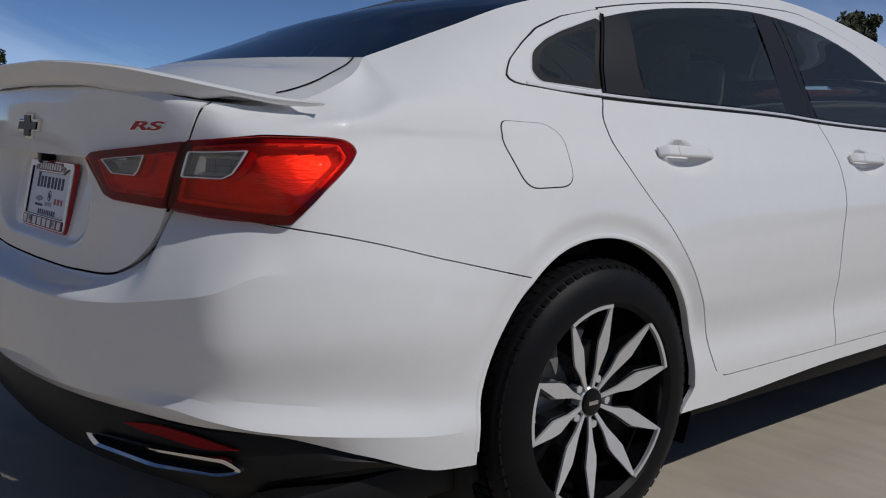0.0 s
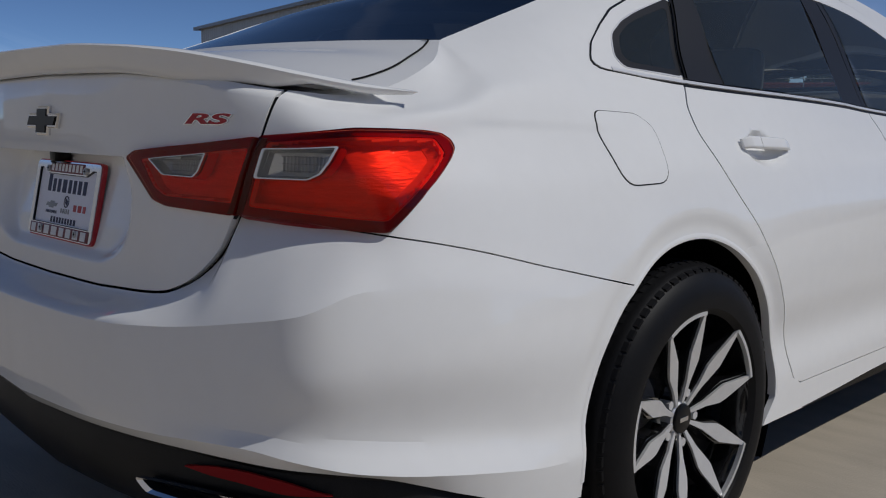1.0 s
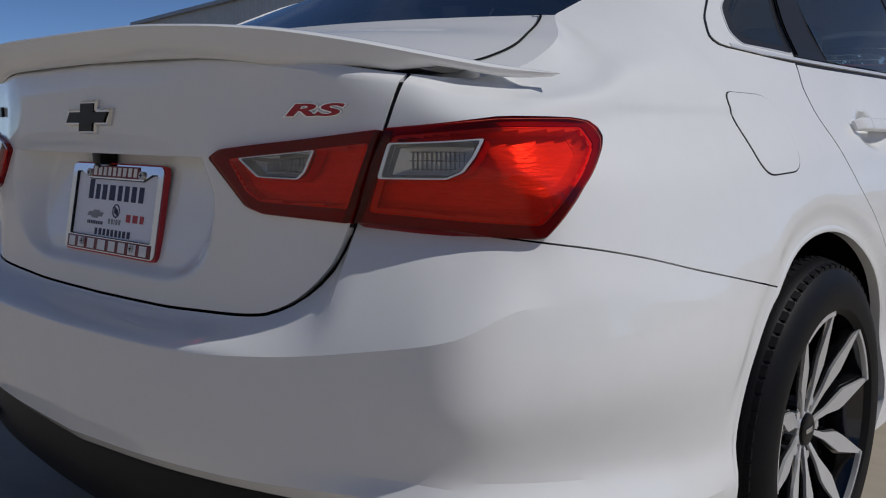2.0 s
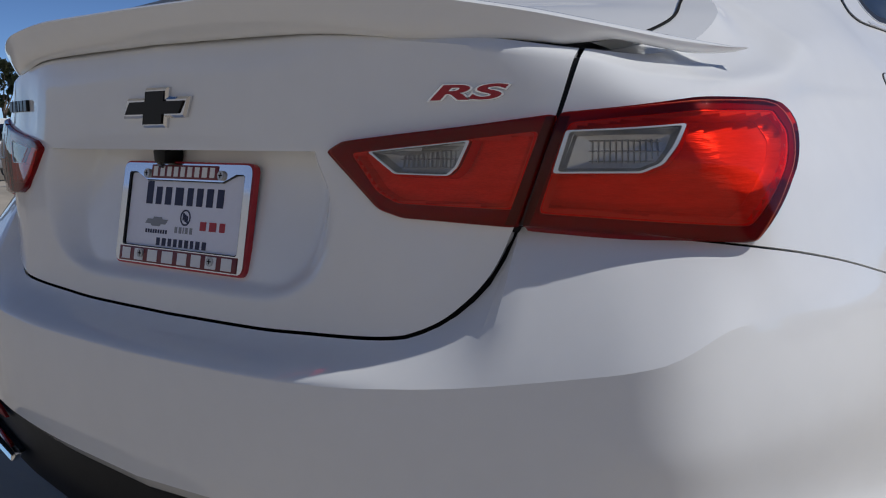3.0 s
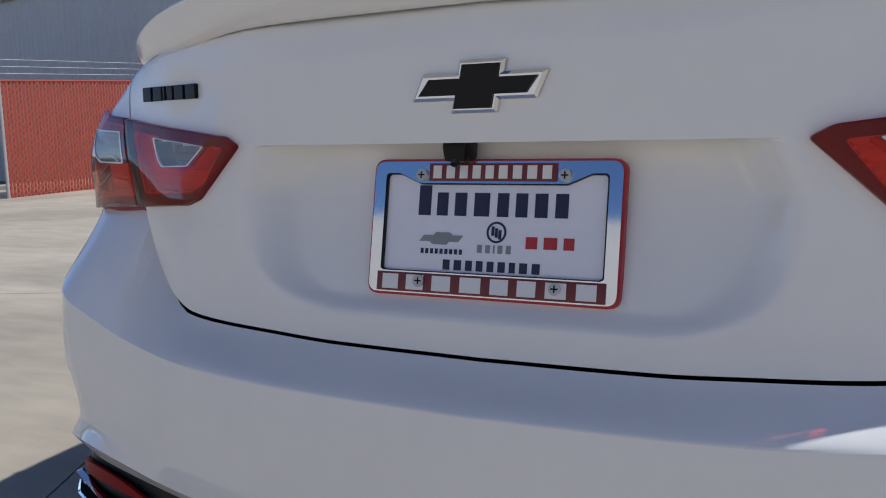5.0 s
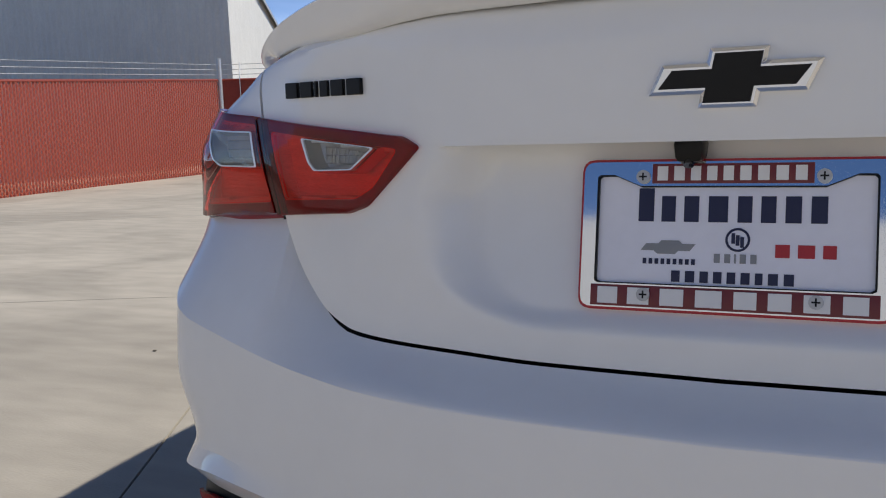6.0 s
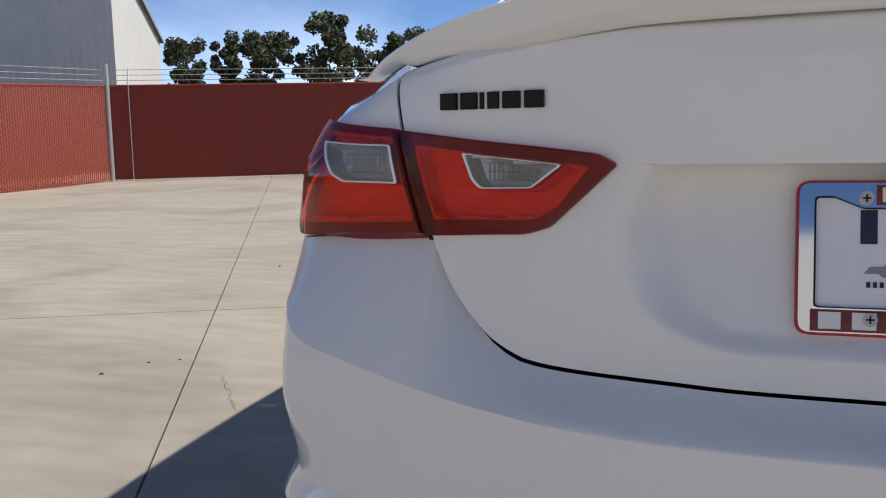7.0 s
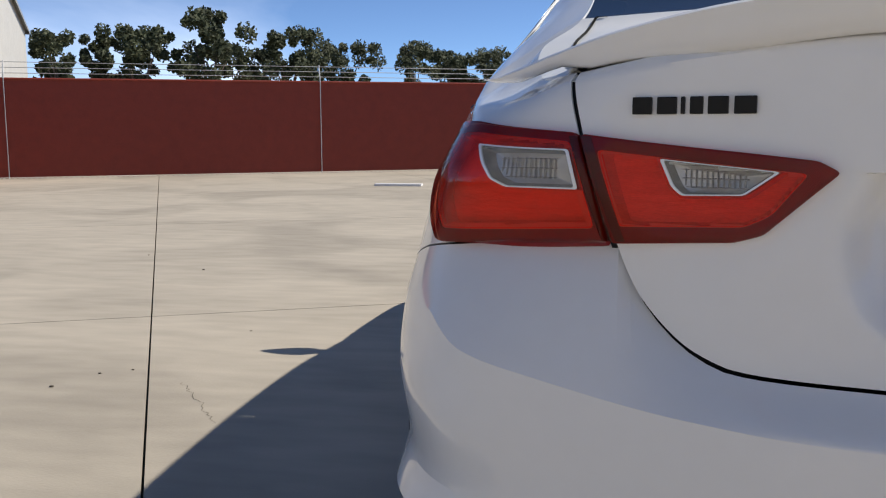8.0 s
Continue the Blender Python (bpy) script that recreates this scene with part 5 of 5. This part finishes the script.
# ---- shed ----
shed = empty("shed", "tall pale sheet-metal shed behind the fence", "shed")


def ribbed(a, b, z0, z1, material, name, top_b=None, pitch=0.30):
    a, b = Vector(a), Vector(b)
    n = (b - a).normalized()
    f = Vector((n.y, -n.x, 0))
    rows = []
    m = int((b - a).length / pitch)
    for k in range(m * 4 + 1):
        d = (b - a).length * k / (m * 4)
        p = a + n * d + f * (0.03 if k % 4 in (1, 2) else 0.0)
        zt = z1 if top_b is None else z1 + (top_b - z1) * k / (m * 4)
        rows.append([(p.x, p.y, z0), (p.x, p.y, zt)])
    return part(name, grid(rows, True), material, shed, smooth=False)


N, L, R = (-14.5, 18.2, 0), (-40.0, 23.4, 0), (-28.2, 40.3, 0)
ribbed(L, N, -0.8, 5.5, METAL_WALL, "front_wall")
ribbed(N, R, -0.8, 5.5, METAL_WALL, "side_wall")
ribbed(R, L, -0.8, 5.5, METAL_WALL, "back_wall")
bm = bmesh.new()
apex = Vector((-27.0, 28.0, 7.2))
cs = [Vector((p[0], p[1], 5.5)) + (Vector((p[0], p[1], 5.5)) - Vector((-27, 28, 5.5))).normalized() * .5 for p in (L, N, R)]
for p, q in ((cs[0], cs[1]), (cs[1], cs[2]), (cs[2], cs[0])):
    bm.faces.new([bm.verts.new(v) for v in (p, q, apex)])
part("roof", rim_in(bm, 0.15, Vector((0, 0, 1))), ROOF, shed, "sheet-metal roof", smooth=False)

# ---- trees ----
def tree(x, y, h, r, seed):
    rnd = random.Random(seed)
    t = empty("tree", "dark green broad-leaved tree beyond the fence", "tree", "trees beyond the fence", (x, y, land(x, y)))
    bm = bmesh.new()
    limbs = []
    trunk_top = Vector((rnd.uniform(-.3, .3), rnd.uniform(-.3, .3), h * .45))
    segs = [(Vector((0, 0, 0)), trunk_top, .16 * h / 6, .10 * h / 6)]
    for k in range(7):
        a = rnd.uniform(0, 6.28)
        e = trunk_top * rnd.uniform(.7, 1) + Vector((math.cos(a) * r * rnd.uniform(.2, .62), math.sin(a) * r * rnd.uniform(.2, .62), h * rnd.uniform(.15, .45)))
        segs.append((trunk_top * rnd.uniform(.75, 1), e, .07 * h / 6, .02))
        limbs.append(e)
    for p, q, r0, r1 in segs:
        d = (q - p).to_track_quat("Z", "Y").to_matrix()
        ring0 = [bm.verts.new(p + d @ Vector((r0 * math.cos(a), r0 * math.sin(a), 0))) for a in np.linspace(0, 6.283, 7)[:-1]]
        ring1 = [bm.verts.new(q + d @ Vector((r1 * math.cos(a), r1 * math.sin(a), 0))) for a in np.linspace(0, 6.283, 7)[:-1]]
        for k in range(6):
            bm.faces.new((ring0[k], ring0[(k + 1) % 6], ring1[(k + 1) % 6], ring1[k]))
    part("trunk", bm, BARK, t)
    verts, faces = [], []
    clumps = []
    for k in range(36):
        c = rnd.choice(limbs) + Vector((rnd.gauss(0, .24 * r), rnd.gauss(0, .24 * r), rnd.gauss(0, .15 * h)))
        c.z = min(max(c.z * 1.12, h * .25), h * .95)
        clumps.append((c, r * rnd.uniform(.12, .27)))
    for c, cr in clumps:
        for i in range(170):
            d = Vector((rnd.gauss(0, 1), rnd.gauss(0, 1), rnd.gauss(0, .8)))
            p = c + d.normalized() * cr * rnd.random() ** .4
            u = Vector((rnd.gauss(0, 1), rnd.gauss(0, 1), rnd.gauss(0, 1))).normalized()
            w = u.orthogonal().normalized()
            sz = rnd.uniform(.07, .14) * h / 6
            k = len(verts)
            verts += [p - u * sz, p + w * sz * .5, p + u * sz, p - w * sz * .5]
            faces.append((k, k + 1, k + 2, k + 3))
    me = bpy.data.meshes.new("crown")
    me.from_pydata(verts, [], faces)
    me.materials.append(LEAF)
    ob = new("crown", me)
    ob.parent = t
    return t


EYE = Vector((-.6, -1.1, .95))
for k, (az, el, wide, dist) in enumerate(((-31.8, 4.6, 2.0, 60), (-29.8, 4.6, 1.5, 62), (-27.6, 5.2, 2.2, 60), (-24.0, 6.2, 2.9, 60), (-21.6, 3.9, 2.0, 64), (-19.3, 5.0, 2.2, 60), (-16.2, 4.3, 2.4, 62), (-11.4, 4.3, 2.2, 60), (-9.7, 4.0, 1.6, 66), (-8.2, 3.6, 1.8, 62), (-6.4, 3.9, 2.0, 60), (-2.5, 4.4, 2.2, 62), (1.5, 4.0, 2.2, 60), (-60.8, 3.0, 1.6, 75), (-62.2, 3.2, 1.8, 75), (-75.0, 3.2, 1.8, 60), (-35.2, 3.4, 1.6, 70))):
    x, y = EYE.x + dist * math.sin(radians(az)), EYE.y + dist * math.cos(radians(az))
    tree(x, y, EYE.z + dist * math.tan(radians(el)) - land(x, y) + 0.6, wide, 100 + k)
